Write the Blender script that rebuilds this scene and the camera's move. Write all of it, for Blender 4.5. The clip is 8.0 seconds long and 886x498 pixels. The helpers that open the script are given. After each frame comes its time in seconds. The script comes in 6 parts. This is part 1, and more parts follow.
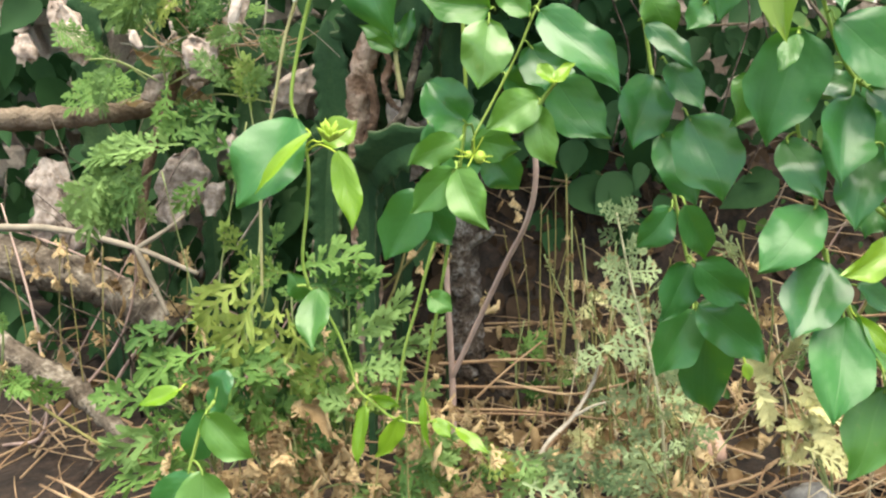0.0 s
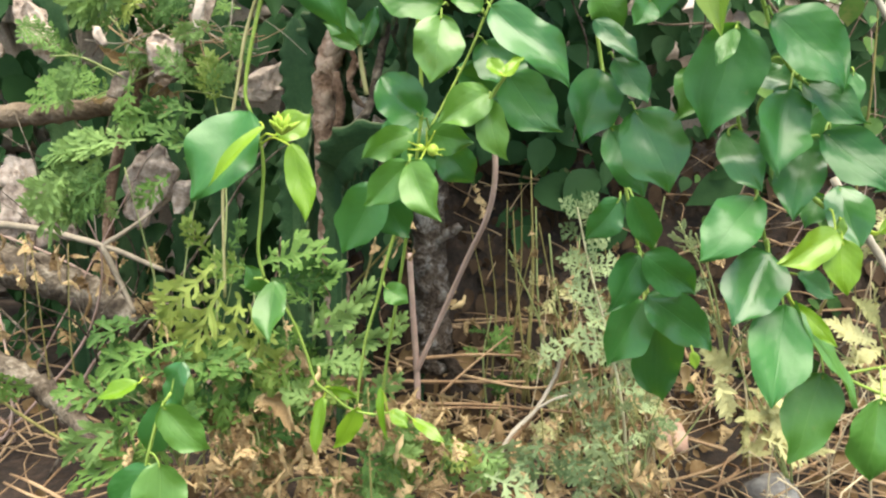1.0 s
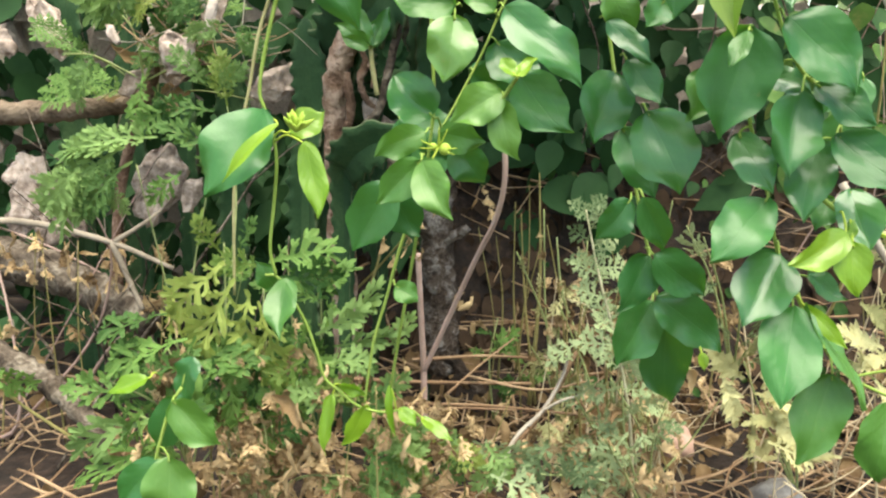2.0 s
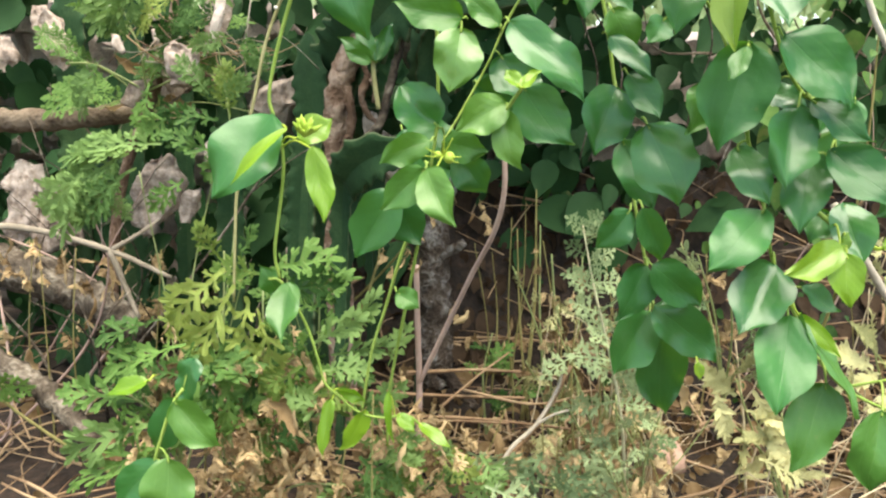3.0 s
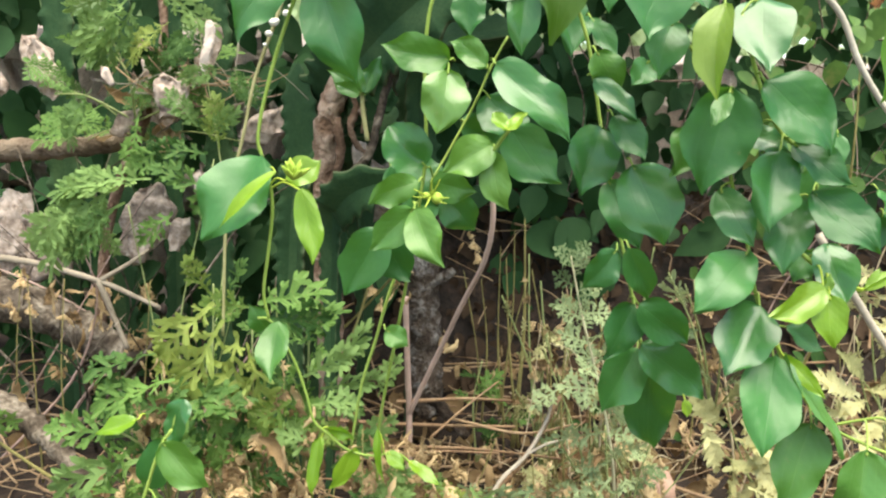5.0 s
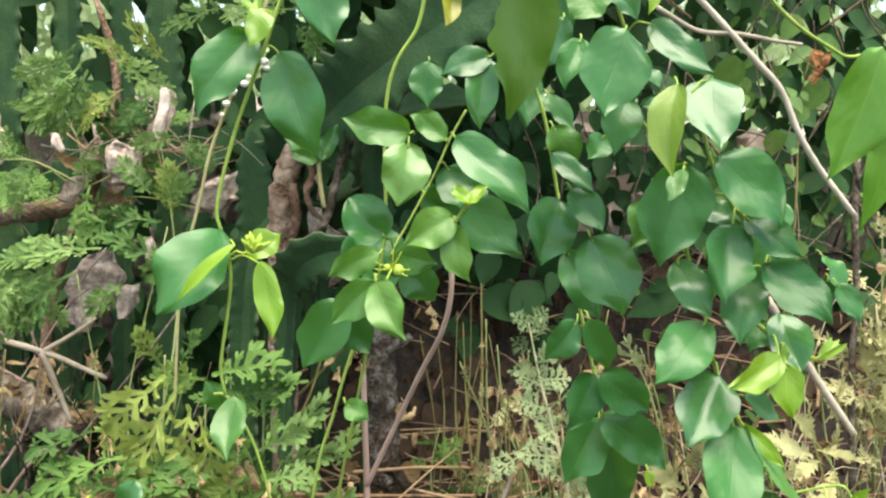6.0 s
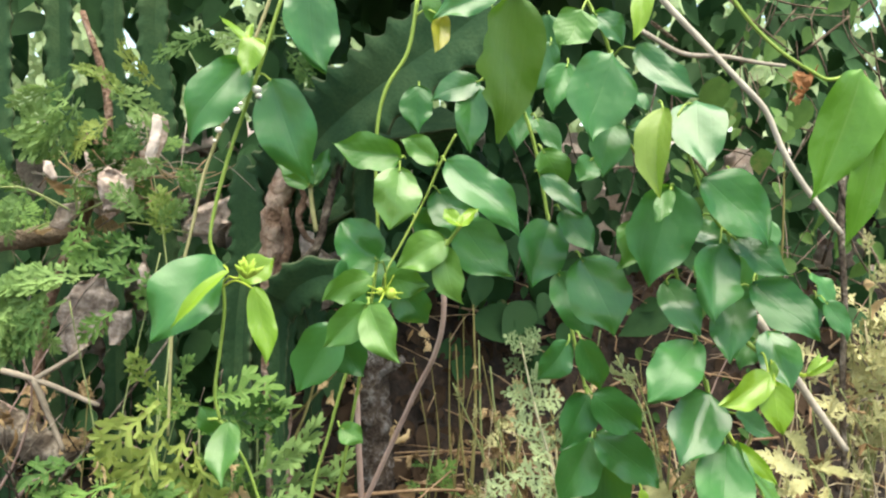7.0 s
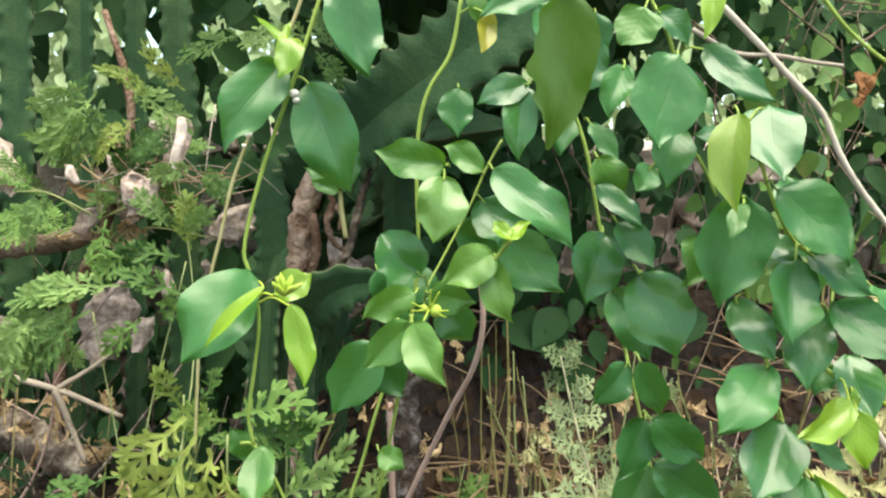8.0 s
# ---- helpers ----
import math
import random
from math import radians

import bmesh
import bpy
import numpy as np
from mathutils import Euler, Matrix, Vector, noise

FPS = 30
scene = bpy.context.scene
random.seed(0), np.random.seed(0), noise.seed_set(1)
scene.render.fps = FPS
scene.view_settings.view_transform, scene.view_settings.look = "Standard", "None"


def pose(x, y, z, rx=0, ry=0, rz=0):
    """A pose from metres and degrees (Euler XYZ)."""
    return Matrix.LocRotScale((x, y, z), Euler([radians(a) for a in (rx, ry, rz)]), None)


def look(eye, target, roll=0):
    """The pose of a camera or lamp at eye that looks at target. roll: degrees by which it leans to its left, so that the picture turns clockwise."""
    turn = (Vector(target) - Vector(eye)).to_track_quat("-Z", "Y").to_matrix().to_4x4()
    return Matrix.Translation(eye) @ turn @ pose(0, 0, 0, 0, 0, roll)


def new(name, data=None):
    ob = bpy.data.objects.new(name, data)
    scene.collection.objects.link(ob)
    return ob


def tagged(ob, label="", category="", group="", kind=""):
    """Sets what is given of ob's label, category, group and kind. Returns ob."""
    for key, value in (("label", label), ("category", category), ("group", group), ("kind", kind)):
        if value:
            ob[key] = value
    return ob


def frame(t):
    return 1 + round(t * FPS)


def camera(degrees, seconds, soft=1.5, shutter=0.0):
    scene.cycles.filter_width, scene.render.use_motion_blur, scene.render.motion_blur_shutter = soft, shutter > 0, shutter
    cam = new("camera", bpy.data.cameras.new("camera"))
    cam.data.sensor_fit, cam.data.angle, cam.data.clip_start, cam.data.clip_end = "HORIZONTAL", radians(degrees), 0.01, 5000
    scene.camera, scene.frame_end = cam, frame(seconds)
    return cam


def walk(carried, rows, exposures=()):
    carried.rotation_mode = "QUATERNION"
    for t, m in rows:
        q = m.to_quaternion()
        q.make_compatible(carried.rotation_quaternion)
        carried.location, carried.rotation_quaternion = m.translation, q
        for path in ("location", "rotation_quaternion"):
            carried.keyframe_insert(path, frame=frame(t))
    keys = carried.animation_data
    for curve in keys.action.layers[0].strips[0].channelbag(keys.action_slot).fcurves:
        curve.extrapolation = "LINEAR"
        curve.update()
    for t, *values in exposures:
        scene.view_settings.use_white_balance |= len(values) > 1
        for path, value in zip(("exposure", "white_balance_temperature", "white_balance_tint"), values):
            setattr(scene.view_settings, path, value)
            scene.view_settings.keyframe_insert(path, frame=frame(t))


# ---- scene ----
cam = camera(58.9, 8.0, soft=2.3)
PATH = [
    (0, (0.0057, 0.0050, 1.1684), (0.0001, 1.9505, 0.7049), 0.68),
    (0.5, (0.0265, -0.0011, 1.1615), (0.0513, 1.9437, 0.6956), 0.87),
    (1, (0.0322, -0.0075, 1.1628), (0.0739, 1.9382, 0.7021), 0.83),
    (2.3, (0.0249, -0.0182, 1.1553), (0.0519, 1.9329, 0.7166), 1.80),
    (2.5, (0.0277, -0.0239, 1.1528), (0.0669, 1.9321, 0.7371), 2.38),
    (3, (0.0137, -0.0287, 1.1452), (0.0687, 1.9316, 0.7526), 2.67),
    (3.5, (0.0169, -0.0303, 1.1511), (0.0641, 1.9314, 0.7642), 2.58),
    (4, (0.0228, -0.0297, 1.1453), (0.0641, 1.9327, 0.7617), 2.01),
    (4.2, (0.0160, -0.0295, 1.1417), (0.0650, 1.9339, 0.7641), 2.12),
    (5.3, (0.0137, -0.0288, 1.1758), (0.1186, 1.9432, 0.8590), 2.93),
    (5.5, (0.0094, -0.0269, 1.1734), (0.1420, 1.9496, 0.8976), 3.30),
    (6, (0.0041, -0.0258, 1.1829), (0.2016, 1.9542, 0.9808), 2.55),
    (6.5, (0.0081, -0.0230, 1.1840), (0.2376, 1.9581, 1.0330), 1.99),
    (7, (0.0031, -0.0335, 1.1852), (0.2199, 1.9493, 1.0376), 1.87),
    (7.5, (-0.0228, -0.0457, 1.1917), (0.1867, 1.9368, 1.0313), 2.07),
    (8, (-0.0228, 0.0202, 1.1958), (0.1568, 2.0062, 1.0419), 1.91),
]
walk(cam, [(t, look(eye, target, roll)) for t, eye, target, roll in PATH], [(0, 1.62, 7950, 0), (8, 1.58, 7950, 0)])

# ---- light ----
world = bpy.data.worlds.new("sky")
scene.world = world
world.use_nodes = True
wn = world.node_tree
sky = wn.nodes.new("ShaderNodeTexSky")
sky.sky_type, sky.sun_disc = "NISHITA", False
sky.sun_elevation, sky.sun_rotation = radians(76), radians(164)
sky.air_density, sky.dust_density, sky.ozone_density = 1.0, 1.2, 1.0
wn.links.new(sky.outputs[0], wn.nodes["Background"].inputs[0])
wn.nodes["Background"].inputs[1].default_value = 0.15
sun = new("sun", bpy.data.lights.new("sun", "SUN"))
sun.data.energy, sun.data.angle, sun.data.color = 3.3, radians(60), (0.98, 0.985, 0.995)
sun.matrix_world = look((0.24, -0.82, 3.4), (0, 0, 0))


# ---- materials ----
def material(name, build):
    mat = bpy.data.materials.new(name)
    mat.use_nodes = True
    nt = mat.node_tree
    build(nt, nt.nodes["Principled BSDF"])
    return mat


def node(nt, kind, **values):
    n = nt.nodes.new(kind)
    for key, value in values.items():
        n.inputs[key].default_value = value
    return n


def ramp(nt, source, *stops):
    r = nt.nodes.new("ShaderNodeValToRGB")
    while len(r.color_ramp.elements) < len(stops):
        r.color_ramp.elements.new(0.5)
    for e, (at, c) in zip(r.color_ramp.elements, stops):
        e.position, e.color = at, (*c, 1) if len(c) == 3 else c
    nt.links.new(source, r.inputs[0])
    return r.outputs[0]


def mixed(nt, fac, a, b, how="MIX"):
    m = nt.nodes.new("ShaderNodeMix")
    m.data_type, m.blend_type = "RGBA", how
    for socket, v in ((m.inputs[0], fac), (m.inputs[6], a), (m.inputs[7], b)):
        if isinstance(v, bpy.types.NodeSocket):
            nt.links.new(v, socket)
        elif isinstance(v, (int, float)):
            socket.default_value = v
        else:
            socket.default_value = (*v, 1)
    return m.outputs[2]


def maths(nt, op, a, b=0.0):
    m = nt.nodes.new("ShaderNodeMath")
    m.operation = op
    for i, v in enumerate((a, b)):
        if isinstance(v, (int, float)):
            m.inputs[i].default_value = v
        else:
            nt.links.new(v, m.inputs[i])
    return m.outputs[0]


def noisy(nt, scale, detail=4.0, coords="Object"):
    tc = nt.nodes.new("ShaderNodeTexCoord")
    n = node(nt, "ShaderNodeTexNoise", Scale=scale, Detail=detail)
    nt.links.new(tc.outputs[coords], n.inputs["Vector"])
    return n.outputs[0]


def bump(nt, bsdf, height, strength, distance=0.002):
    b = node(nt, "ShaderNodeBump", Strength=strength, Distance=distance)
    nt.links.new(height, b.inputs["Height"])
    nt.links.new(b.outputs[0], bsdf.inputs["Normal"])


def lit_through(nt, bsdf, color, share):
    """A thin blade: part of the light goes through it."""
    out = nt.nodes["Material Output"]
    tr = nt.nodes.new("ShaderNodeBsdfTranslucent")
    nt.links.new(color, tr.inputs[0])
    mix = nt.nodes.new("ShaderNodeMixShader")
    mix.inputs[0].default_value = share
    nt.links.new(bsdf.outputs[0], mix.inputs[1])
    nt.links.new(tr.outputs[0], mix.inputs[2])
    nt.links.new(mix.outputs[0], out.inputs[0])


def broad_leaf(dark, light, vein, rough, through_share):
    """A glossy three-nerved leaf blade; UV runs across and along it."""
    def build(nt, bsdf):
        rnd = nt.nodes.new("ShaderNodeObjectInfo").outputs["Random"]
        uv = nt.nodes.new("ShaderNodeUVMap").outputs[0]
        sep = nt.nodes.new("ShaderNodeSeparateXYZ")
        nt.links.new(uv, sep.inputs[0])
        off = maths(nt, "ABSOLUTE", maths(nt, "SUBTRACT", sep.outputs[0], 0.5))
        mid = maths(nt, "SUBTRACT", 1.0, maths(nt, "MULTIPLY", off, 38.0))
        mid = maths(nt, "MAXIMUM", mid, 0.0)
        side = maths(nt, "ABSOLUTE", maths(nt, "SUBTRACT", off, 0.235))
        side = maths(nt, "MAXIMUM", maths(nt, "SUBTRACT", 1.0, maths(nt, "MULTIPLY", side, 34.0)), 0.0)
        veins = maths(nt, "ADD", mid, maths(nt, "MULTIPLY", side, 0.35))
        blotch = noisy(nt, 38.0, 3.0)
        base = mixed(nt, ramp(nt, maths(nt, "ADD", maths(nt, "MULTIPLY", rnd, 0.6), maths(nt, "MULTIPLY", blotch, 0.5)),
                              (0.2, (0, 0, 0)), (0.85, (1, 1, 1))), dark, light)
        base = mixed(nt, maths(nt, "MULTIPLY", veins, 0.16), base, vein)
        spots = ramp(nt, noisy(nt, 160.0, 2.0), (0.70, (0, 0, 0)), (0.76, (1, 1, 1)))
        base = mixed(nt, maths(nt, "MULTIPLY", spots, 0.25), base, (0.16, 0.15, 0.05))
        nt.links.new(base, bsdf.inputs["Base Color"])
        r = ramp(nt, blotch, (0.3, (rough - 0.08,) * 3), (0.7, (rough + 0.07,) * 3))
        r = maths(nt, "ADD", r, maths(nt, "MULTIPLY", maths(nt, "FRACT", maths(nt, "MULTIPLY", rnd, 7.3)), 0.13))
        nt.links.new(r, bsdf.inputs["Roughness"])
        bsdf.inputs["Specular IOR Level"].default_value = 0.38
        bsdf.inputs["Coat IOR"].default_value = 1.6
        wax = maths(nt, "FRACT", maths(nt, "MULTIPLY", rnd, 3.7))
        nt.links.new(maths(nt, "ADD", maths(nt, "MULTIPLY", wax, 0.55), 0.12), bsdf.inputs["Coat Weight"])
        nt.links.new(maths(nt, "SUBTRACT", 0.34, maths(nt, "MULTIPLY", wax, 0.17)), bsdf.inputs["Coat Roughness"])
        fine, swell, pucker = noisy(nt, 420.0, 3.0), noisy(nt, 17.0, 1.0), noisy(nt, 95.0, 2.0)
        ribs = maths(nt, "SINE", maths(nt, "ADD", maths(nt, "MULTIPLY", sep.outputs[1], 44.0), maths(nt, "MULTIPLY", off, -30.0)))
        pucker = maths(nt, "ADD", maths(nt, "MULTIPLY", pucker, 0.42), maths(nt, "MULTIPLY", ribs, 0.05))
        blotch_h = maths(nt, "ADD", maths(nt, "MULTIPLY", blotch, 1.2), pucker)
        bump(nt, bsdf, maths(nt, "SUBTRACT", maths(nt, "ADD", maths(nt, "ADD", maths(nt, "MULTIPLY", fine, 0.10), maths(nt, "MULTIPLY", swell, 2.0)), blotch_h), maths(nt, "MULTIPLY", veins, 0.3)), 0.5, 0.002)
        lit_through(nt, bsdf, mixed(nt, 0.6, base, (0.16, 0.40, 0.02)), through_share)
    return build


def thin_leaf(dark, light, rough=0.6, share=0.3, wilted=0.0):
    """A small soft blade of a herb."""
    def build(nt, bsdf):
        rnd = nt.nodes.new("ShaderNodeObjectInfo").outputs["Random"]
        isle = nt.nodes.new("ShaderNodeNewGeometry").outputs["Random Per Island"]
        f = maths(nt, "ADD", maths(nt, "MULTIPLY", rnd, 0.7), maths(nt, "MULTIPLY", isle, 0.12))
        f = maths(nt, "ADD", f, maths(nt, "MULTIPLY", noisy(nt, 45.0, 3.0), 0.4))
        base = mixed(nt, ramp(nt, f, (0.25, (0, 0, 0)), (0.80, (1, 1, 1))), dark, light)
        wilt = ramp(nt, noisy(nt, 26.0, 3.0), (0.60, (0, 0, 0)), (0.68, (1, 1, 1)))
        base = mixed(nt, maths(nt, "MULTIPLY", wilt, wilted), base, (0.40, 0.29, 0.13))
        nt.links.new(base, bsdf.inputs["Base Color"])
        bsdf.inputs["Roughness"].default_value = rough
        bsdf.inputs["Specular IOR Level"].default_value = 0.25
        bump(nt, bsdf, noisy(nt, 300.0, 2.0), 0.3, 0.001)
        lit_through(nt, bsdf, base, share)
    return build


def rough_stuff(stops, scale, rough=0.85, height=0.6, distance=0.004, fine=180.0):
    """Bark, straw, stone, soil: two scales of noise through a ramp of colours."""
    def build(nt, bsdf):
        rnd = nt.nodes.new("ShaderNodeObjectInfo").outputs["Random"]
        isle = nt.nodes.new("ShaderNodeNewGeometry").outputs["Random Per Island"]
        big, small = noisy(nt, scale, 6.0), noisy(nt, fine, 4.0)
        f = maths(nt, "ADD", maths(nt, "MULTIPLY", big, 0.6), maths(nt, "MULTIPLY", small, 0.25))
        f = maths(nt, "ADD", f, maths(nt, "MULTIPLY", maths(nt, "ADD", rnd, isle), 0.12))
        nt.links.new(ramp(nt, f, *stops), bsdf.inputs["Base Color"])
        bsdf.inputs["Roughness"].default_value = rough
        bsdf.inputs["Specular IOR Level"].default_value = 0.2
        bump(nt, bsdf, maths(nt, "ADD", big, maths(nt, "MULTIPLY", small, 0.6)), height, distance)
    return build


def soil(nt, bsdf):
    """Brown litter under the shrubs, their shade put into its near-black tones; pale pinkish bare earth in the open
    beyond them.
    """
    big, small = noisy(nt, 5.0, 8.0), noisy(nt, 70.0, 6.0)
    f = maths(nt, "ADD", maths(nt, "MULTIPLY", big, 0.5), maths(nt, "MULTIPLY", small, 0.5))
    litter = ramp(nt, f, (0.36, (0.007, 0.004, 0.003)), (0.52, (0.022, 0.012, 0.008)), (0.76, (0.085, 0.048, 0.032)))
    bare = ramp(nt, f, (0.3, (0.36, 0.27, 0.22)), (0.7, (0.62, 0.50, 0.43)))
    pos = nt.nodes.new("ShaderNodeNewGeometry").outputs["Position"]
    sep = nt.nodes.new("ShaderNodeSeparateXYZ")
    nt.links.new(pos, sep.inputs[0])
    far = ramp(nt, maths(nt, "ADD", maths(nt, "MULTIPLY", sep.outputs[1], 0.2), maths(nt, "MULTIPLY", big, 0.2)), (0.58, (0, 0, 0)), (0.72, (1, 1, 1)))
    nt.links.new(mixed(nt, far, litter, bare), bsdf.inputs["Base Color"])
    bsdf.inputs["Roughness"].default_value = 0.95
    bump(nt, bsdf, f, 0.8, 0.01)


MAT = {name: material(name, build) for name, build in {
    "mature": broad_leaf((0.017, 0.098, 0.021), (0.044, 0.175, 0.036), (0.085, 0.21, 0.060), 0.38, 0.26),
    "bright": broad_leaf((0.046, 0.148, 0.023), (0.087, 0.214, 0.038), (0.16, 0.32, 0.08), 0.36, 0.24),
    "light": broad_leaf((0.072, 0.180, 0.030), (0.118, 0.248, 0.046), (0.22, 0.38, 0.10), 0.37, 0.28),
    "fresh": broad_leaf((0.100, 0.245, 0.030), (0.150, 0.325, 0.045), (0.34, 0.50, 0.16), 0.32, 0.32),
    "young": broad_leaf((0.15, 0.29, 0.020), (0.25, 0.40, 0.030), (0.42, 0.55, 0.10), 0.33, 0.38),
    "olive": broad_leaf((0.026, 0.092, 0.014), (0.075, 0.150, 0.020), (0.12, 0.19, 0.05), 0.42, 0.3),
    "fading": broad_leaf((0.15, 0.25, 0.03), (0.24, 0.33, 0.06), (0.3, 0.38, 0.1), 0.36, 0.35),
    "yellow": broad_leaf((0.30, 0.28, 0.015), (0.38, 0.34, 0.02), (0.4, 0.38, 0.1), 0.42, 0.4),
    "stem_green": rough_stuff(((0.3, (0.16, 0.25, 0.04)), (0.7, (0.32, 0.42, 0.10))), 30.0, 0.5, 0.3, 0.001),
    "stem_old": rough_stuff(((0.3, (0.22, 0.20, 0.08)), (0.7, (0.42, 0.38, 0.20))), 30.0, 0.7, 0.4, 0.001),
    "herb": thin_leaf((0.034, 0.094, 0.022), (0.16, 0.285, 0.070), 0.55, 0.35, 0.25),
    "herb_fresh": thin_leaf((0.095, 0.185, 0.052), (0.24, 0.36, 0.12), 0.55, 0.4),
    "herb_yellow": thin_leaf((0.100, 0.18, 0.032), (0.33, 0.40, 0.105), 0.55, 0.4, 0.6),
    "herb_grey": thin_leaf((0.13, 0.19, 0.085), (0.35, 0.42, 0.22)),
    "herb_pale": thin_leaf((0.24, 0.24, 0.10), (0.56, 0.52, 0.27), 0.6, 0.3, 0.5),
    "dry": thin_leaf((0.18, 0.105, 0.050), (0.60, 0.43, 0.245), 0.8, 0.25),
    "straw": rough_stuff(((0.3, (0.10, 0.050, 0.034)), (0.5, (0.25, 0.150, 0.090)), (0.75, (0.46, 0.32, 0.20))), 12.0),
    "pale_straw": rough_stuff(((0.3, (0.26, 0.19, 0.12)), (0.5, (0.50, 0.39, 0.26)), (0.75, (0.74, 0.62, 0.44))), 12.0),
    "dry_stem": rough_stuff(((0.3, (0.12, 0.105, 0.036)), (0.7, (0.32, 0.27, 0.11))), 25.0),
    "dry_twig": rough_stuff(((0.3, (0.20, 0.16, 0.125)), (0.7, (0.48, 0.41, 0.34))), 25.0, 0.8, 0.5, 0.002),
    "pink_stem": rough_stuff(((0.3, (0.24, 0.15, 0.13)), (0.7, (0.46, 0.32, 0.28))), 25.0, 0.7, 0.4, 0.002),
    "bark": rough_stuff(((0.40, (0.016, 0.012, 0.009)), (0.49, (0.060, 0.044, 0.034)), (0.58, (0.12, 0.092, 0.072)), (0.70, (0.30, 0.25, 0.205))), 30.0, 0.95, 1.0, 0.012, 130.0),
    "bark_dark": rough_stuff(((0.36, (0.010, 0.008, 0.007)), (0.50, (0.040, 0.027, 0.021)), (0.60, (0.085, 0.062, 0.050)), (0.70, (0.26, 0.23, 0.22))), 30.0, 0.95, 1.0, 0.012, 150.0),
    "bark_mid": rough_stuff(((0.36, (0.018, 0.012, 0.008)), (0.50, (0.080, 0.054, 0.038)), (0.66, (0.21, 0.155, 0.115))), 26.0, 0.95, 1.0, 0.012, 140.0),
    "bark_brown": rough_stuff(((0.34, (0.035, 0.02, 0.013)), (0.48, (0.12, 0.068, 0.046)), (0.58, (0.22, 0.135, 0.098)), (0.69, (0.42, 0.30, 0.24))), 26.0, 0.95, 1.0, 0.012, 140.0),
    "cactus": rough_stuff(((0.3, (0.013, 0.036, 0.017)), (0.55, (0.026, 0.066, 0.026)), (0.78, (0.066, 0.112, 0.046))), 14.0, 0.75, 0.5, 0.004),
    "cactus_edge": rough_stuff(((0.3, (0.028, 0.052, 0.024)), (0.7, (0.085, 0.110, 0.055))), 30.0, 0.7),
    "stone": rough_stuff(((0.3, (0.34, 0.24, 0.21)), (0.5, (0.60, 0.48, 0.43)), (0.7, (0.78, 0.67, 0.61))), 22.0, 0.9, 0.8, 0.008, 120.0),
    # Green taken almost to black: the shade deep in the shrub, as colour.
    "shade_leaf": thin_leaf((0.006, 0.028, 0.010), (0.028, 0.080, 0.024), 0.7, 0.15),
    # Leaf colour paled to carry the bright, hazy distance.
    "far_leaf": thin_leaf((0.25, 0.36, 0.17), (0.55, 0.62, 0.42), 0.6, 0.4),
    "soil": soil,
}.items()}


MAT["pink_stone"] = material("pink_stone", rough_stuff(((0.3, (0.30, 0.17, 0.13)), (0.5, (0.46, 0.28, 0.22)), (0.7, (0.62, 0.42, 0.34))), 30.0, 0.9, 0.6, 0.004, 150.0))
MAT["pale_bark"] = material("pale_bark", rough_stuff(((0.3, (0.36, 0.30, 0.24)), (0.7, (0.66, 0.58, 0.49))), 25.0, 0.8, 0.5, 0.002))
MAT["grey_bark"] = material("grey_bark", rough_stuff(((0.3, (0.10, 0.080, 0.062)), (0.7, (0.30, 0.245, 0.195))), 25.0, 0.9, 0.6, 0.003))
MAT["grey_stone"] = material("grey_stone", rough_stuff(((0.3, (0.10, 0.09, 0.085)), (0.5, (0.19, 0.17, 0.165)), (0.7, (0.32, 0.30, 0.285))), 30.0, 0.9, 0.6, 0.004, 150.0))
MAT["pale_stalk"] = material("pale_stalk", rough_stuff(((0.3, (0.30, 0.27, 0.17)), (0.7, (0.55, 0.50, 0.34))), 30.0, 0.7))
MAT["herb_stalk"] = material("herb_stalk", rough_stuff(((0.3, (0.16, 0.20, 0.07)), (0.7, (0.36, 0.40, 0.18))), 30.0, 0.7))


# ---- building ----
ORIGIN = {}


def thing(name, at, label, category, group="", kind=""):
    ob = new(name)
    ob.location, ob.empty_display_size = at, 0.05
    ORIGIN[ob] = Vector(at)
    return tagged(ob, label, category, group, kind)


def mesh_of(name, verts, faces, mat, uvs=None, smooth=True):
    me = bpy.data.meshes.new(name)
    me.from_pydata(verts, [], faces)
    me.materials.append(MAT[mat])
    if uvs:
        layer = me.uv_layers.new(name="UVMap")
        for loop in me.loops:
            layer.data[loop.index].uv = uvs[loop.vertex_index]
    if smooth:
        me.shade_smooth()
    return me


def part(name, me, parent, at, label=""):
    """Links a mesh, given round `at`, under a thing or part."""
    ob = new(name, me)
    ob.parent, ob.location = parent, Vector(at) - ORIGIN[parent]
    ORIGIN[ob] = Vector(at)
    return tagged(ob, label)


def spline(points, per=6):
    """A smooth line through the points."""
    p = [Vector(q) for q in points]
    p = [2 * p[0] - p[1], *p, 2 * p[-1] - p[-2]]
    out = []
    for a, b, c, d in zip(p, p[1:], p[2:], p[3:]):
        for i in range(per):
            t = i / per
            out.append(0.5 * (2 * b + (c - a) * t + (2 * a - 5 * b + 4 * c - d) * t * t + (3 * b - a - 3 * c + d) * t ** 3))
    return out + [p[-2]]


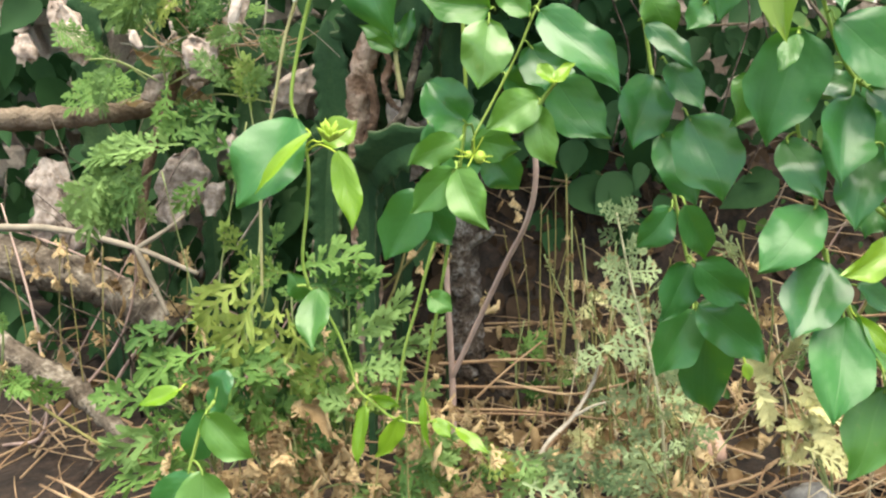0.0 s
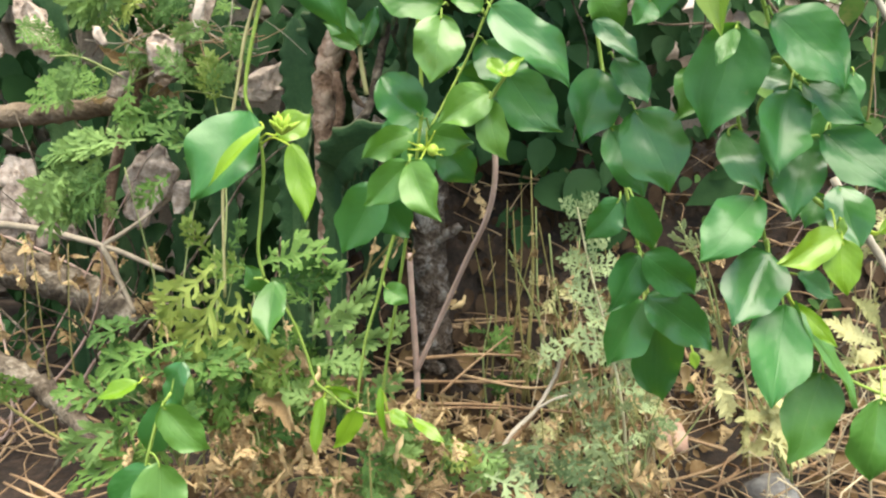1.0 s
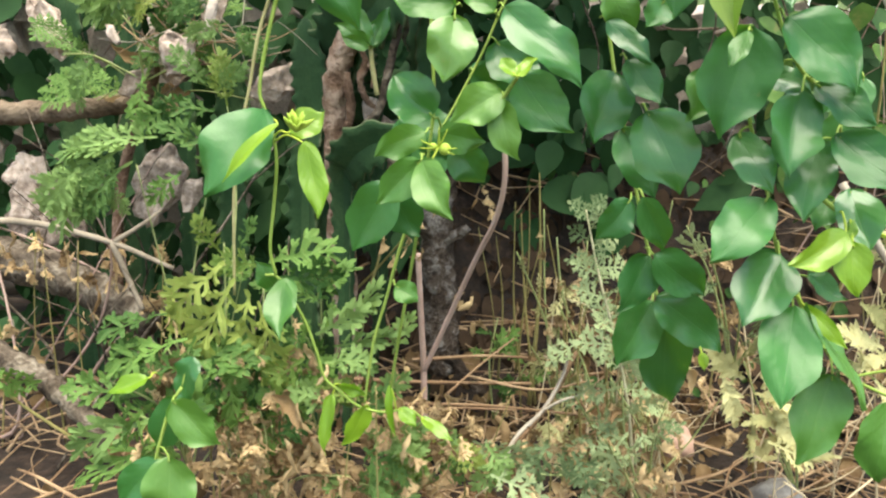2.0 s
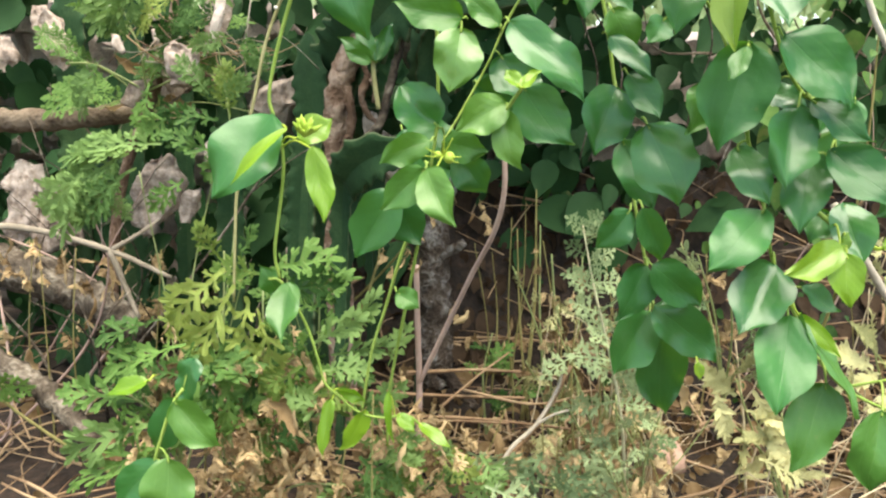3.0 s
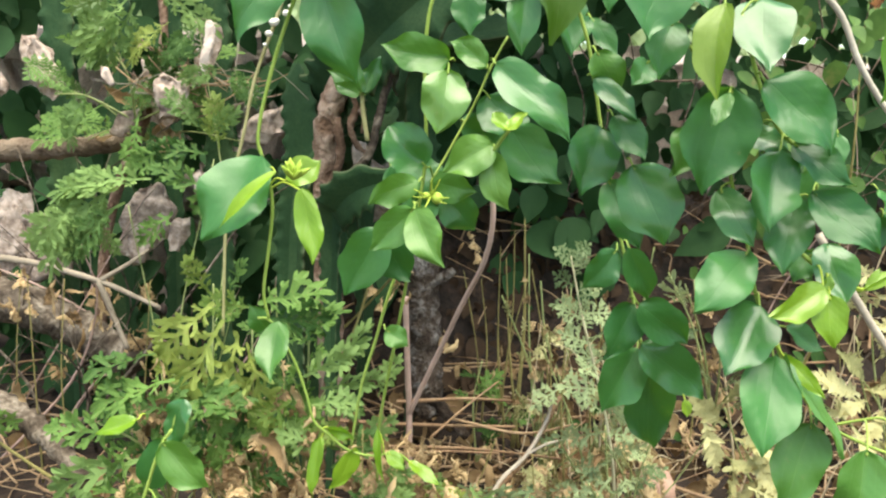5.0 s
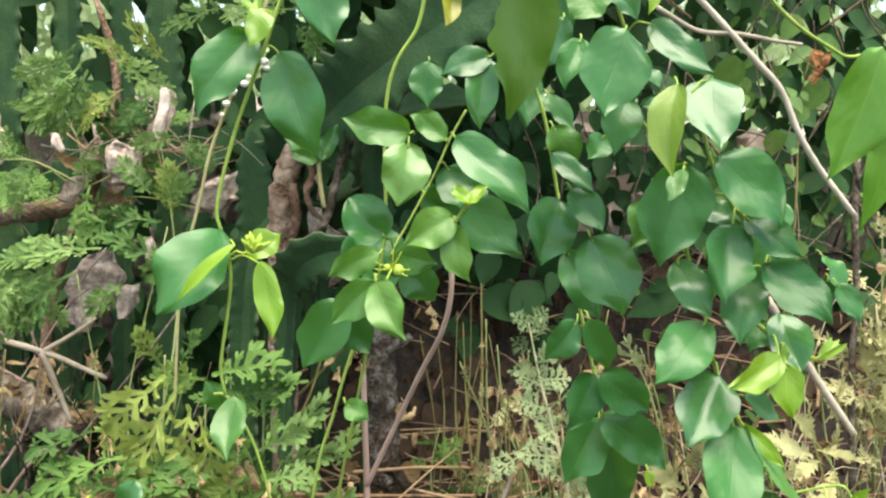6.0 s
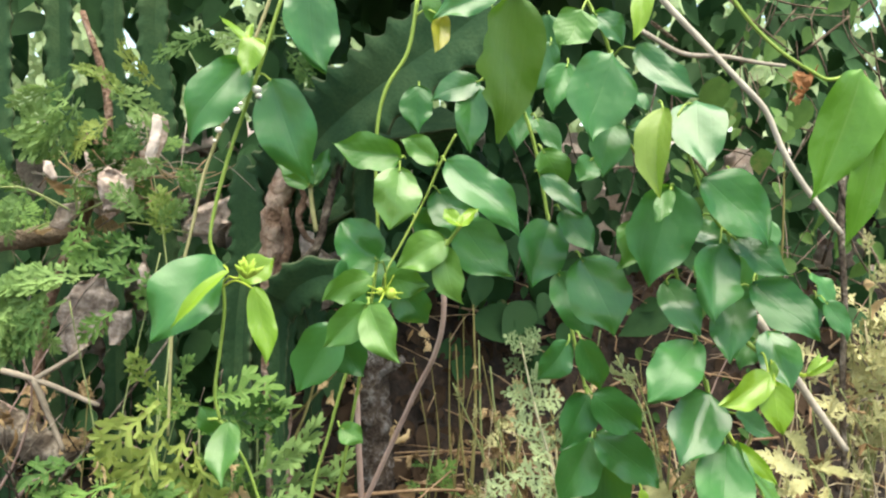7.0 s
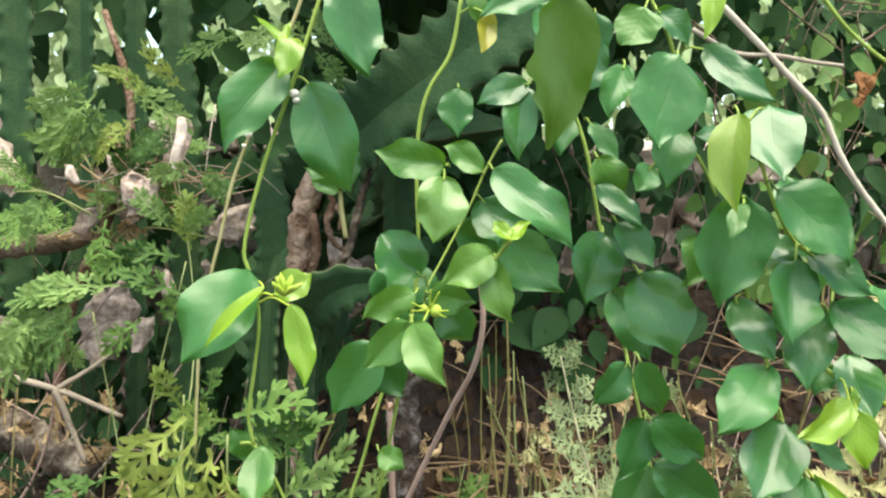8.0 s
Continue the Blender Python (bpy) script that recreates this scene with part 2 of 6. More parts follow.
def tube_data(line, radius, sides=6, taper=1.0, knobs=0.0, seed=0):
    """Verts and faces of a round rod along a line; knobs: unevenness."""
    rng = random.Random(seed)
    verts, faces, n = [], [], len(line)
    side = Vector((1, 0, 0.1))
    for i, p in enumerate(line):
        d = (line[min(i + 1, n - 1)] - line[max(i - 1, 0)]).normalized()
        side = (side - d * side.dot(d)).normalized()
        up = d.cross(side)
        r = radius * (1 + (taper - 1) * i / max(n - 1, 1))
        for k in range(sides):
            a = 2 * math.pi * k / sides
            rr = r * (1 + knobs * rng.uniform(-1, 1))
            verts.append(p + side * (math.cos(a) * rr) + up * (math.sin(a) * rr))
    for i in range(n - 1):
        for k in range(sides):
            a, b = i * sides + k, i * sides + (k + 1) % sides
            faces.append((a, b, b + sides, a + sides))
    faces.append(tuple(range(sides - 1, -1, -1)))
    faces.append(tuple(range((n - 1) * sides, n * sides)))
    return verts, faces


def tube(name, line, radius, mat, parent, sides=6, taper=1.0, knobs=0.0, label="", seed=0):
    at = line[0]
    verts, faces = tube_data(line, radius, sides, taper, knobs, seed)
    return part(name, mesh_of(name, [v - at for v in verts], faces, mat), parent, at, label)


SHOOTS, BASES = {}, []


def stem(vine, radius, mat, *points):
    line = spline(points)
    SHOOTS.setdefault(vine, []).extend(line)
    return tube("stem", line, radius, mat, vine, 6, 0.85, 0.06)


COUNT = [0]


def leaf(vine, base, tip, width, facing, mat):
    """An ovate blade, round at its base and drawn out into a drip tip, creased along its midrib, twisted and waved; facing: the way its upper face looks."""
    COUNT[0] += 1
    rng = random.Random(COUNT[0])
    base, tip = Vector(base), Vector(tip)
    axis = tip - base
    length = axis.length
    axis.normalize()
    out = Vector(facing)
    up = (out - axis * out.dot(axis)).normalized()
    side = axis.cross(up)
    curl, torn, round_end = mat == "curl", mat == "olive", width > 0.86 * length
    fold = 0.55 if curl else rng.uniform(0.06, 0.40)
    arch = rng.uniform(-0.02, 0.06) * length
    if mat == "fresh":
        fold = 0.40
    mat = {"pale": "mature", "curl": "fading"}.get(mat, mat)
    wave, phase = rng.uniform(0.03, 0.095), rng.uniform(0, 6)
    twist, skew, crook = rng.uniform(-0.45, 0.45), rng.uniform(-0.06, 0.06), rng.uniform(-0.22, 0.22)
    broad, plump = rng.uniform(0.40, 0.50), rng.uniform(2.0, 2.6)
    tail = rng.uniform(0.80, 1.0) if not round_end else 0.60
    drip = rng.uniform(0.55, 0.95) if not round_end else 0.0
    rows, cols = 22, 10
    verts, faces, uvs = [], [], []
    for i in range(rows + 1):
        s = i / rows
        if s < broad:
            w = (1 - ((broad - s) / broad) ** plump) ** 0.54
        else:
            w = max(0.0, 1 - ((s - broad) / (1 - broad)) ** 2.1) ** tail * (1 - drip * max(0.0, (s - 0.72) / 0.28) ** 0.8 * 0.62)
        w = max(w, 0.014) * width / 2
        turn = twist * (s - 0.3)
        for j in range(cols + 1):
            u = 2 * j / cols - 1
            edge = abs(u) ** 2.5
            ripple = wave * width * edge * (math.sin(9 * s + phase + (1.9 if u > 0 else 0)) + 0.45 * math.sin(17 * s + 2.3 * phase + (0.8 if u > 0 else 0)))
            hollow = 0.05 * width * math.sin(6 * s + phase * 1.7 + 2 * u) * (1 - u * u)
            z = fold * abs(u) * w + arch * 4 * s * (1 - s) + ripple + hollow - 0.10 * length * max(0.0, s - 0.55) ** 1.5
            x = u * w * (1 + 0.045 * math.sin(11 * s + phase + (2.1 if u > 0 else 0)) * abs(u) + 0.05 * noise.noise(Vector((s * 9, phase, 3 * u))) * abs(u))
            if torn and u > 0:
                x *= 1 - 0.38 * max(0.0, noise.noise(Vector((s * 9, 4, 0))) + 0.25) * u
            x, z = x * math.cos(turn) - z * math.sin(turn), x * math.sin(turn) + z * math.cos(turn)
            x += skew * width * math.sin(math.pi * s) + crook * width * max(0.0, (s - 0.72) / 0.28) ** 2
            verts.append(axis * (s * length) + side * x + up * z)
            uvs.append(((u + 1) / 2, s))
    for i in range(rows):
        for j in range(cols):
            a = i * (cols + 1) + j
            faces.append((a, a + 1, a + cols + 2, a + cols + 1))
    blade = part("leaf", mesh_of("leaf", verts, faces, mat, uvs), vine, base)
    BASES.append((blade, vine, base, axis, length, mat))
    return blade


def petioles():
    """A stalk for every blade, bent over to the nearest shoot of its vine."""
    for blade, vine, base, axis, length, mat in BASES:
        near = min(SHOOTS.get(vine, []), key=lambda p: (p - base).length, default=None)
        if near is None or (near - base).length > 0.055:
            near = base - axis * min(0.006, length * 0.1) + Vector((0, 0.012, 0))
        sag = Vector((0, 0, min(0.006, 0.18 * (near - base).length)))
        line = spline([base + axis * 0.005, base.lerp(near, 0.15), base.lerp(near, 0.6) + sag, near], 4)
        tube("petiole", line, 0.0010, "stem_green" if mat != "young" else "young_stem", blade, 5)


MAT["young_stem"] = material("young_stem", rough_stuff(((0.3, (0.28, 0.36, 0.04)), (0.7, (0.42, 0.52, 0.08))), 30.0, 0.5, 0.2, 0.001))
MAT["gall"] = material("gall", rough_stuff(((0.3, (0.55, 0.48, 0.40)), (0.7, (0.85, 0.80, 0.72))), 90.0, 0.7))
MAT["fruit"] = material("fruit", rough_stuff(((0.3, (0.22, 0.34, 0.04)), (0.7, (0.40, 0.50, 0.09))), 60.0, 0.4, 0.2, 0.001))


def ball_data(centre, rx, rz, n=10, m=7):
    verts, faces = [], []
    for i in range(m + 1):
        a = math.pi * i / m
        for k in range(n):
            b = 2 * math.pi * k / n
            verts.append(Vector(centre) + Vector((rx * math.sin(a) * math.cos(b), rx * math.sin(a) * math.sin(b), rz * math.cos(a))))
    for i in range(m):
        for k in range(n):
            a, b = i * n + k, i * n + (k + 1) % n
            faces.append((a, b, b + n, a + n))
    return verts, faces


def bud_cluster(vine, at):
    """Slim, unopened flower buds in a bunch."""
    rng = random.Random(5)
    at = Vector(at)
    for i in range(26):
        d = Vector((rng.uniform(-0.35, 0.75), rng.uniform(-0.6, 0.1), rng.uniform(0.35, 1.0))).normalized()
        n = rng.uniform(0.009, 0.021)
        line = [at + d * (n * k) for k in (0, 0.25, 0.5, 0.8, 1.0)]
        verts, faces = [], []
        v, f = tube_data(line, 0.0023, 7)
        for k, r in enumerate((0.35, 0.8, 1.0, 0.75, 0.12)):
            for q in range(7):
                v[k * 7 + q] = line[k] + (v[k * 7 + q] - line[k]) * r
        part("flower_bud", mesh_of("flower_bud", [p - at for p in v], f, "fruit"), vine, at, "pale green closed flower bud")


def fruit(vine, at):
    """Two round green fruits with thin sepals."""
    at = Vector(at)
    for dx, dz, r in ((0.006, -0.002, 0.0058), (-0.005, 0.0, 0.0036)):
        c = at + Vector((dx, 0, dz))
        v, f = ball_data((0, 0, 0), r, r * 1.05)
        part("fruit", mesh_of("fruit", v, f, "fruit"), vine, c, "small round yellow-green fruit")
    rng = random.Random(8)
    for i in range(7):
        a = 2 * math.pi * i / 7 + rng.uniform(-0.3, 0.3)
        d = Vector((math.cos(a), -0.4, math.sin(a) * 0.8)).normalized()
        line = spline([at, at + d * 0.010, at + d * 0.019 + Vector((0, 0, 0.002))], 3)
        tube("sepal", line, 0.0012, "young_stem", vine, 5, 0.4)


# ---- ground ----
def ground_height(x, y):
    k = min(1.0, max(0.0, (y - 0.25) / 0.75))
    k = k * k * (3 - 2 * k)
    far = min(1.0, max(0.0, (y - 2.2) / 2.0))
    lumps = noise.noise(Vector((x * 1.7, y * 1.7, 3))) * 0.05 + noise.noise(Vector((x * 7, y * 7, 9))) * 0.018
    bank = min(1.0, max(0.0, (y - 1.5) / 0.5)) * min(1.0, max(0.0, (x + 0.30) / 0.25))
    return 0.44 * k - 0.25 * far + 0.54 * bank * bank * (3 - 2 * bank) * (1 - far) + (lumps if abs(x) < 6 and abs(y) < 8 else 0.0)


def steps(lo, hi, fine_lo, fine_hi, step):
    out = [lo, lo * 0.5, lo * 0.25, lo * 0.1]
    v = fine_lo
    while v < fine_hi:
        out.append(v)
        v += step
    return sorted(out + [fine_hi, hi * 0.1, hi * 0.25, hi * 0.5, hi])


xs, ys = steps(-90, 90, -3, 3, 0.07), steps(-90, 160, -2, 5, 0.07)
gv = [(x, y, ground_height(x, y)) for y in ys for x in xs]
gf = [(j * len(xs) + i, j * len(xs) + i + 1, (j + 1) * len(xs) + i + 1, (j + 1) * len(xs) + i) for j in range(len(ys) - 1) for i in range(len(xs) - 1)]
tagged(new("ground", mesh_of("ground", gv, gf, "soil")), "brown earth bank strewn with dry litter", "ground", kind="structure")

# ---- the climbing vines ----
VINES = {
    "A": thing("climbing_vine", (-0.178, 0.900, 0.602), "slender green vine with glossy heart-shaped leaves and a bud cluster", "vine", "climbing vines"),
    "B": thing("climbing_vine", (-0.018, 0.950, 0.578), "green vine with broad pointed leaves round two small fruits", "vine", "climbing vines"),
    "D": thing("climbing_vine", (0.483, 0.660, 0.918), "hanging vine dense with dark glossy pointed leaves and yellow-green tips", "vine", "climbing vines"),
    "E": thing("climbing_vine", (0.248, 0.700, 0.915), "hanging vine shoot with paired dark green leaves", "vine", "climbing vines"),
    "G": thing("climbing_vine", (0.426, 0.560, 1.288), "arching vine tip with two long light green leaves", "vine", "climbing vines"),
    "K": thing("seedling", (-0.064, 1.250, 1.113), "small seedling with oblong light green leaves on a woody knot", "seedling"),
    "H": thing("climbing_vine", (-0.260, 0.720, 0.710), "low vine shoot with glossy green leaves above dry litter", "vine", "climbing vines"),
}
vine = VINES['A']
stem(vine, 0.0019, 'stem_green', (-0.072, 0.740, 1.371), (-0.096, 0.740, 1.290), (-0.118, 0.740, 1.224), (-0.132, 0.740, 1.171), (-0.138, 0.740, 1.134), (-0.134, 0.740, 1.116), (-0.126, 0.740, 1.090), (-0.124, 0.740, 1.063), (-0.127, 0.740, 1.028), (-0.132, 0.740, 0.982), (-0.127, 0.740, 0.954))
stem(vine, 0.0024, 'stem_old', (-0.106, 1.020, 1.471), (-0.121, 1.020, 1.413), (-0.146, 1.020, 1.346), (-0.174, 1.020, 1.264), (-0.198, 1.020, 1.196), (-0.212, 1.020, 1.128), (-0.224, 1.020, 1.075), (-0.236, 1.020, 0.999), (-0.239, 1.020, 0.929), (-0.241, 1.020, 0.849))
leaf(vine, (-0.134, 0.740, 1.117), (-0.183, 0.709, 1.035), 0.067, (-0.18, -0.91, 0.37), 'mature')
leaf(vine, (-0.115, 0.710, 1.105), (-0.165, 0.695, 1.052), 0.014, (-0.35, -0.77, 0.54), 'young')
leaf(vine, (-0.109, 0.730, 1.096), (-0.074, 0.735, 1.111), 0.029, (0.04, -0.95, 0.30), 'young')
leaf(vine, (-0.093, 0.720, 1.089), (-0.074, 0.691, 1.022), 0.025, (0.20, -0.90, 0.38), 'young')
leaf(vine, (-0.107, 0.740, 1.301), (-0.158, 0.710, 1.226), 0.047, (0.19, -0.96, 0.22), 'mature')
leaf(vine, (-0.083, 0.740, 1.286), (-0.045, 0.730, 1.189), 0.056, (0.03, -0.99, 0.1), 'mature')
leaf(vine, (-0.051, 0.720, 1.378), (-0.038, 0.705, 1.290), 0.053, (0.29, -0.94, 0.19), 'mature')
leaf(vine, (-0.098, 0.730, 1.323), (-0.102, 0.713, 1.285), 0.025, (0.02, -0.93, 0.38), 'young')
leaf(vine, (-0.107, 0.740, 1.321), (-0.134, 0.745, 1.344), 0.020, (0.55, -0.44, 0.71), 'young')
leaf(vine, (-0.106, 0.740, 1.322), (-0.102, 0.748, 1.341), 0.008, (-0.17, -0.90, 0.39), 'young')
leaf(vine, (-0.133, 0.780, 0.925), (-0.154, 0.780, 0.959), 0.025, (-0.30, -0.91, 0.28), 'bright')
leaf(vine, (-0.122, 0.770, 0.943), (-0.127, 0.729, 0.891), 0.033, (-0.12, -0.85, 0.52), 'bright')
stem(vine, 0.0016, 'stem_green', (-0.144, 0.770, 0.946), (-0.130, 0.770, 0.942), (-0.106, 0.770, 0.901), (-0.093, 0.770, 0.865), (-0.084, 0.770, 0.834), (-0.069, 0.770, 0.820), (-0.049, 0.770, 0.803), (-0.022, 0.770, 0.796), (0.005, 0.770, 0.800), (0.021, 0.770, 0.789))
leaf(vine, (-0.076, 0.770, 0.816), (-0.085, 0.751, 0.755), 0.019, (-0.52, -0.81, 0.27), 'young')
leaf(vine, (-0.039, 0.770, 0.805), (-0.063, 0.762, 0.759), 0.025, (0.45, -0.89, -0.07), 'young')
leaf(vine, (-0.070, 0.770, 0.828), (-0.039, 0.769, 0.815), 0.016, (-0.23, -0.91, -0.34), 'young')
leaf(vine, (0.019, 0.770, 0.791), (0.053, 0.746, 0.775), 0.015, (0.19, -0.61, 0.77), 'young')
leaf(vine, (-0.011, 0.780, 0.935), (0.015, 0.773, 0.921), 0.025, (-0.05, -0.93, 0.36), 'bright')
leaf(vine, (-0.004, 0.770, 0.801), (0.014, 0.755, 0.787), 0.016, (0.2, -0.8, 0.5), 'young')
leaf(vine, (-0.015, 0.770, 0.828), (-0.009, 0.755, 0.774), 0.010, (-0.5, -0.8, 0.2), 'young')
bud_cluster(vine, (-0.098, 0.700, 1.099))
vine = VINES['B']
stem(vine, 0.0021, 'stem_green', (0.062, 0.840, 1.395), (0.053, 0.840, 1.337), (0.033, 0.840, 1.301), (0.023, 0.840, 1.266), (0.021, 0.840, 1.213), (0.025, 0.840, 1.142), (0.025, 0.840, 1.106), (0.014, 0.840, 1.009), (-0.000, 0.860, 0.908), (-0.012, 0.880, 0.830), (-0.020, 0.900, 0.763), (-0.020, 0.920, 0.692))
stem(vine, 0.0014, 'stem_green', (0.108, 0.832, 1.248), (0.092, 0.832, 1.216), (0.075, 0.830, 1.174), (0.047, 0.822, 1.119), (0.034, 0.808, 1.096), (0.030, 0.800, 1.076))
stem(vine, 0.0021, 'stem_green', (0.008, 0.900, 1.048), (0.004, 0.900, 0.996), (-0.006, 0.900, 0.965), (-0.016, 0.900, 0.930), (-0.027, 0.900, 0.884), (-0.041, 0.900, 0.834), (-0.048, 0.900, 0.787), (-0.053, 0.900, 0.748))
leaf(vine, (0.045, 0.780, 1.218), (-0.024, 0.765, 1.223), 0.039, (0.22, -0.97, 0.12), 'bright')
leaf(vine, (0.044, 0.770, 1.208), (0.040, 0.750, 1.145), 0.049, (0.15, -0.95, 0.29), 'light')
leaf(vine, (0.025, 0.780, 1.111), (-0.017, 0.787, 1.148), 0.050, (0.08, -0.97, 0.24), 'mature')
leaf(vine, (0.089, 0.740, 1.138), (0.042, 0.730, 1.109), 0.039, (0.05, -0.97, 0.24), 'light')
leaf(vine, (0.087, 0.740, 1.131), (0.103, 0.727, 1.072), 0.031, (-0.28, -0.95, 0.14), 'light')
leaf(vine, (0.018, 0.750, 1.097), (-0.032, 0.738, 1.079), 0.031, (0.23, -0.97, 0.01), 'light')
leaf(vine, (0.014, 0.740, 1.071), (-0.025, 0.729, 1.027), 0.036, (0.23, -0.97, 0.04), 'bright')
leaf(vine, (0.016, 0.730, 1.072), (0.042, 0.699, 1.020), 0.036, (-0.27, -0.88, 0.39), 'light')
leaf(vine, (0.032, 0.760, 1.097), (0.076, 0.751, 1.087), 0.033, (-0.24, -0.97, -0.01), 'bright')
leaf(vine, (0.046, 0.800, 1.081), (0.080, 0.807, 1.040), 0.041, (-0.06, -0.97, -0.24), 'mature')
leaf(vine, (-0.018, 0.800, 1.040), (-0.060, 0.805, 0.966), 0.052, (-0.23, -0.97, 0.03), 'mature')
leaf(vine, (-0.021, 0.830, 1.029), (0.008, 0.825, 0.975), 0.048, (-0.11, -0.99, 0.03), 'mature')
leaf(vine, (0.111, 0.790, 1.154), (0.157, 0.765, 1.094), 0.053, (-0.15, -0.96, 0.23), 'mature')
leaf(vine, (0.091, 0.770, 1.216), (0.171, 0.739, 1.148), 0.048, (0.04, -0.92, 0.38), 'pale')
leaf(vine, (0.091, 0.840, 1.186), (0.123, 0.819, 1.137), 0.056, (-0.01, -0.92, 0.39), 'mature')
leaf(vine, (0.062, 0.840, 1.158), (0.115, 0.860, 1.128), 0.043, (0.34, -0.94, -0.02), 'mature')
leaf(vine, (0.084, 0.800, 1.213), (0.049, 0.813, 1.243), 0.028, (-0.16, -0.96, 0.22), 'bright')
leaf(vine, (0.100, 0.712, 1.152), (0.085, 0.722, 1.168), 0.017, (0.11, -0.76, 0.64), 'young')
leaf(vine, (0.101, 0.712, 1.152), (0.117, 0.715, 1.170), 0.015, (-0.46, -0.68, 0.57), 'young')
leaf(vine, (0.128, 0.800, 1.303), (0.075, 0.798, 1.283), 0.033, (-0.10, -0.94, 0.33), 'mature')
leaf(vine, (0.124, 0.800, 1.299), (0.113, 0.786, 1.226), 0.035, (-0.13, -0.97, 0.20), 'mature')
leaf(vine, (0.158, 0.780, 1.391), (0.152, 0.791, 1.237), 0.080, (0.37, -0.93, -0.05), 'olive')
leaf(vine, (0.088, 0.820, 1.374), (0.083, 0.801, 1.330), 0.021, (0.14, -0.92, 0.38), 'yellow')
leaf(vine, (0.073, 0.830, 1.402), (0.083, 0.834, 1.362), 0.021, (0.01, -0.99, -0.10), 'bright')
leaf(vine, (0.147, 0.820, 1.403), (0.073, 0.808, 1.370), 0.032, (0.08, -0.98, 0.19), 'mature')
leaf(vine, (-0.002, 0.860, 1.116), (0.042, 0.854, 1.056), 0.055, (0.36, -0.86, 0.35), 'mature')
stem(vine, 0.0022, 'stem_green', (0.090, 0.735, 1.131), (0.096, 0.728, 1.142), (0.101, 0.712, 1.152))
fruit(vine, (0.031, 0.735, 1.085))
vine = VINES['D']
stem(vine, 0.0018, 'stem_green', (0.210, 0.700, 1.371), (0.230, 0.700, 1.336), (0.244, 0.700, 1.294), (0.246, 0.700, 1.257), (0.267, 0.700, 1.226), (0.283, 0.700, 1.197))
stem(vine, 0.0018, 'stem_green', (0.289, 0.660, 1.260), (0.317, 0.660, 1.190), (0.338, 0.660, 1.159), (0.359, 0.660, 1.147), (0.374, 0.660, 1.113), (0.359, 0.660, 1.075))
stem(vine, 0.0018, 'stem_green', (0.287, 0.660, 1.192), (0.294, 0.660, 1.126), (0.303, 0.660, 1.099), (0.319, 0.660, 1.054), (0.333, 0.660, 1.006), (0.362, 0.660, 0.954), (0.372, 0.640, 0.929), (0.403, 0.640, 0.898), (0.443, 0.640, 0.879), (0.476, 0.640, 0.868))
stem(vine, 0.0014, 'stem_green', (0.403, 0.640, 0.898), (0.425, 0.630, 0.908), (0.441, 0.620, 0.914), (0.453, 0.620, 0.899))
leaf(vine, (0.452, 0.620, 0.899), (0.470, 0.608, 0.886), 0.010, (0.1, -0.8, 0.6), 'young')
leaf(vine, (0.452, 0.620, 0.900), (0.440, 0.606, 0.884), 0.009, (-0.3, -0.8, 0.5), 'young')
leaf(vine, (0.452, 0.620, 0.900), (0.462, 0.612, 0.915), 0.009, (0.2, -0.8, 0.5), 'young')
stem(vine, 0.0022, 'stem_green', (0.356, 0.640, 1.058), (0.384, 0.640, 1.037), (0.392, 0.640, 1.024))
leaf(vine, (0.225, 0.660, 1.312), (0.193, 0.637, 1.237), 0.062, (0.07, -0.96, 0.27), 'mature')
leaf(vine, (0.247, 0.660, 1.320), (0.288, 0.621, 1.270), 0.031, (-0.25, -0.86, 0.44), 'pale')
leaf(vine, (0.201, 0.680, 1.354), (0.187, 0.671, 1.318), 0.038, (-0.13, -0.91, 0.39), 'bright')
leaf(vine, (0.215, 0.690, 1.355), (0.246, 0.681, 1.326), 0.027, (-0.05, -0.96, 0.29), 'pale')
leaf(vine, (0.255, 0.660, 1.388), (0.238, 0.635, 1.321), 0.020, (-0.27, -0.80, 0.53), 'young')
leaf(vine, (0.252, 0.600, 1.260), (0.243, 0.581, 1.185), 0.032, (-0.71, -0.69, 0.14), 'curl')
leaf(vine, (0.311, 0.670, 1.275), (0.298, 0.620, 1.209), 0.050, (-0.29, -0.79, 0.53), 'pale')
leaf(vine, (0.243, 0.700, 1.256), (0.225, 0.671, 1.204), 0.038, (-0.03, -0.82, 0.57), 'pale')
leaf(vine, (0.287, 0.690, 1.249), (0.251, 0.673, 1.247), 0.025, (-0.00, -0.75, 0.66), 'pale')
leaf(vine, (0.281, 0.640, 1.197), (0.257, 0.634, 1.107), 0.061, (-0.07, -0.99, 0.08), 'mature')
leaf(vine, (0.260, 0.680, 1.162), (0.248, 0.668, 1.117), 0.033, (0.24, -0.95, 0.19), 'bright')
leaf(vine, (0.307, 0.640, 1.204), (0.365, 0.616, 1.152), 0.060, (0.05, -0.90, 0.42), 'mature')
leaf(vine, (0.316, 0.680, 1.160), (0.346, 0.662, 1.145), 0.029, (-0.21, -0.81, 0.55), 'pale')
leaf(vine, (0.327, 0.640, 1.146), (0.308, 0.606, 1.080), 0.046, (0.05, -0.89, 0.46), 'mature')
leaf(vine, (0.338, 0.640, 1.153), (0.376, 0.607, 1.119), 0.034, (-0.11, -0.75, 0.65), 'pale')
leaf(vine, (0.355, 0.630, 1.113), (0.394, 0.580, 1.073), 0.044, (-0.27, -0.72, 0.63), 'pale')
leaf(vine, (0.351, 0.650, 1.108), (0.327, 0.614, 1.044), 0.040, (-0.31, -0.77, 0.56), 'pale')
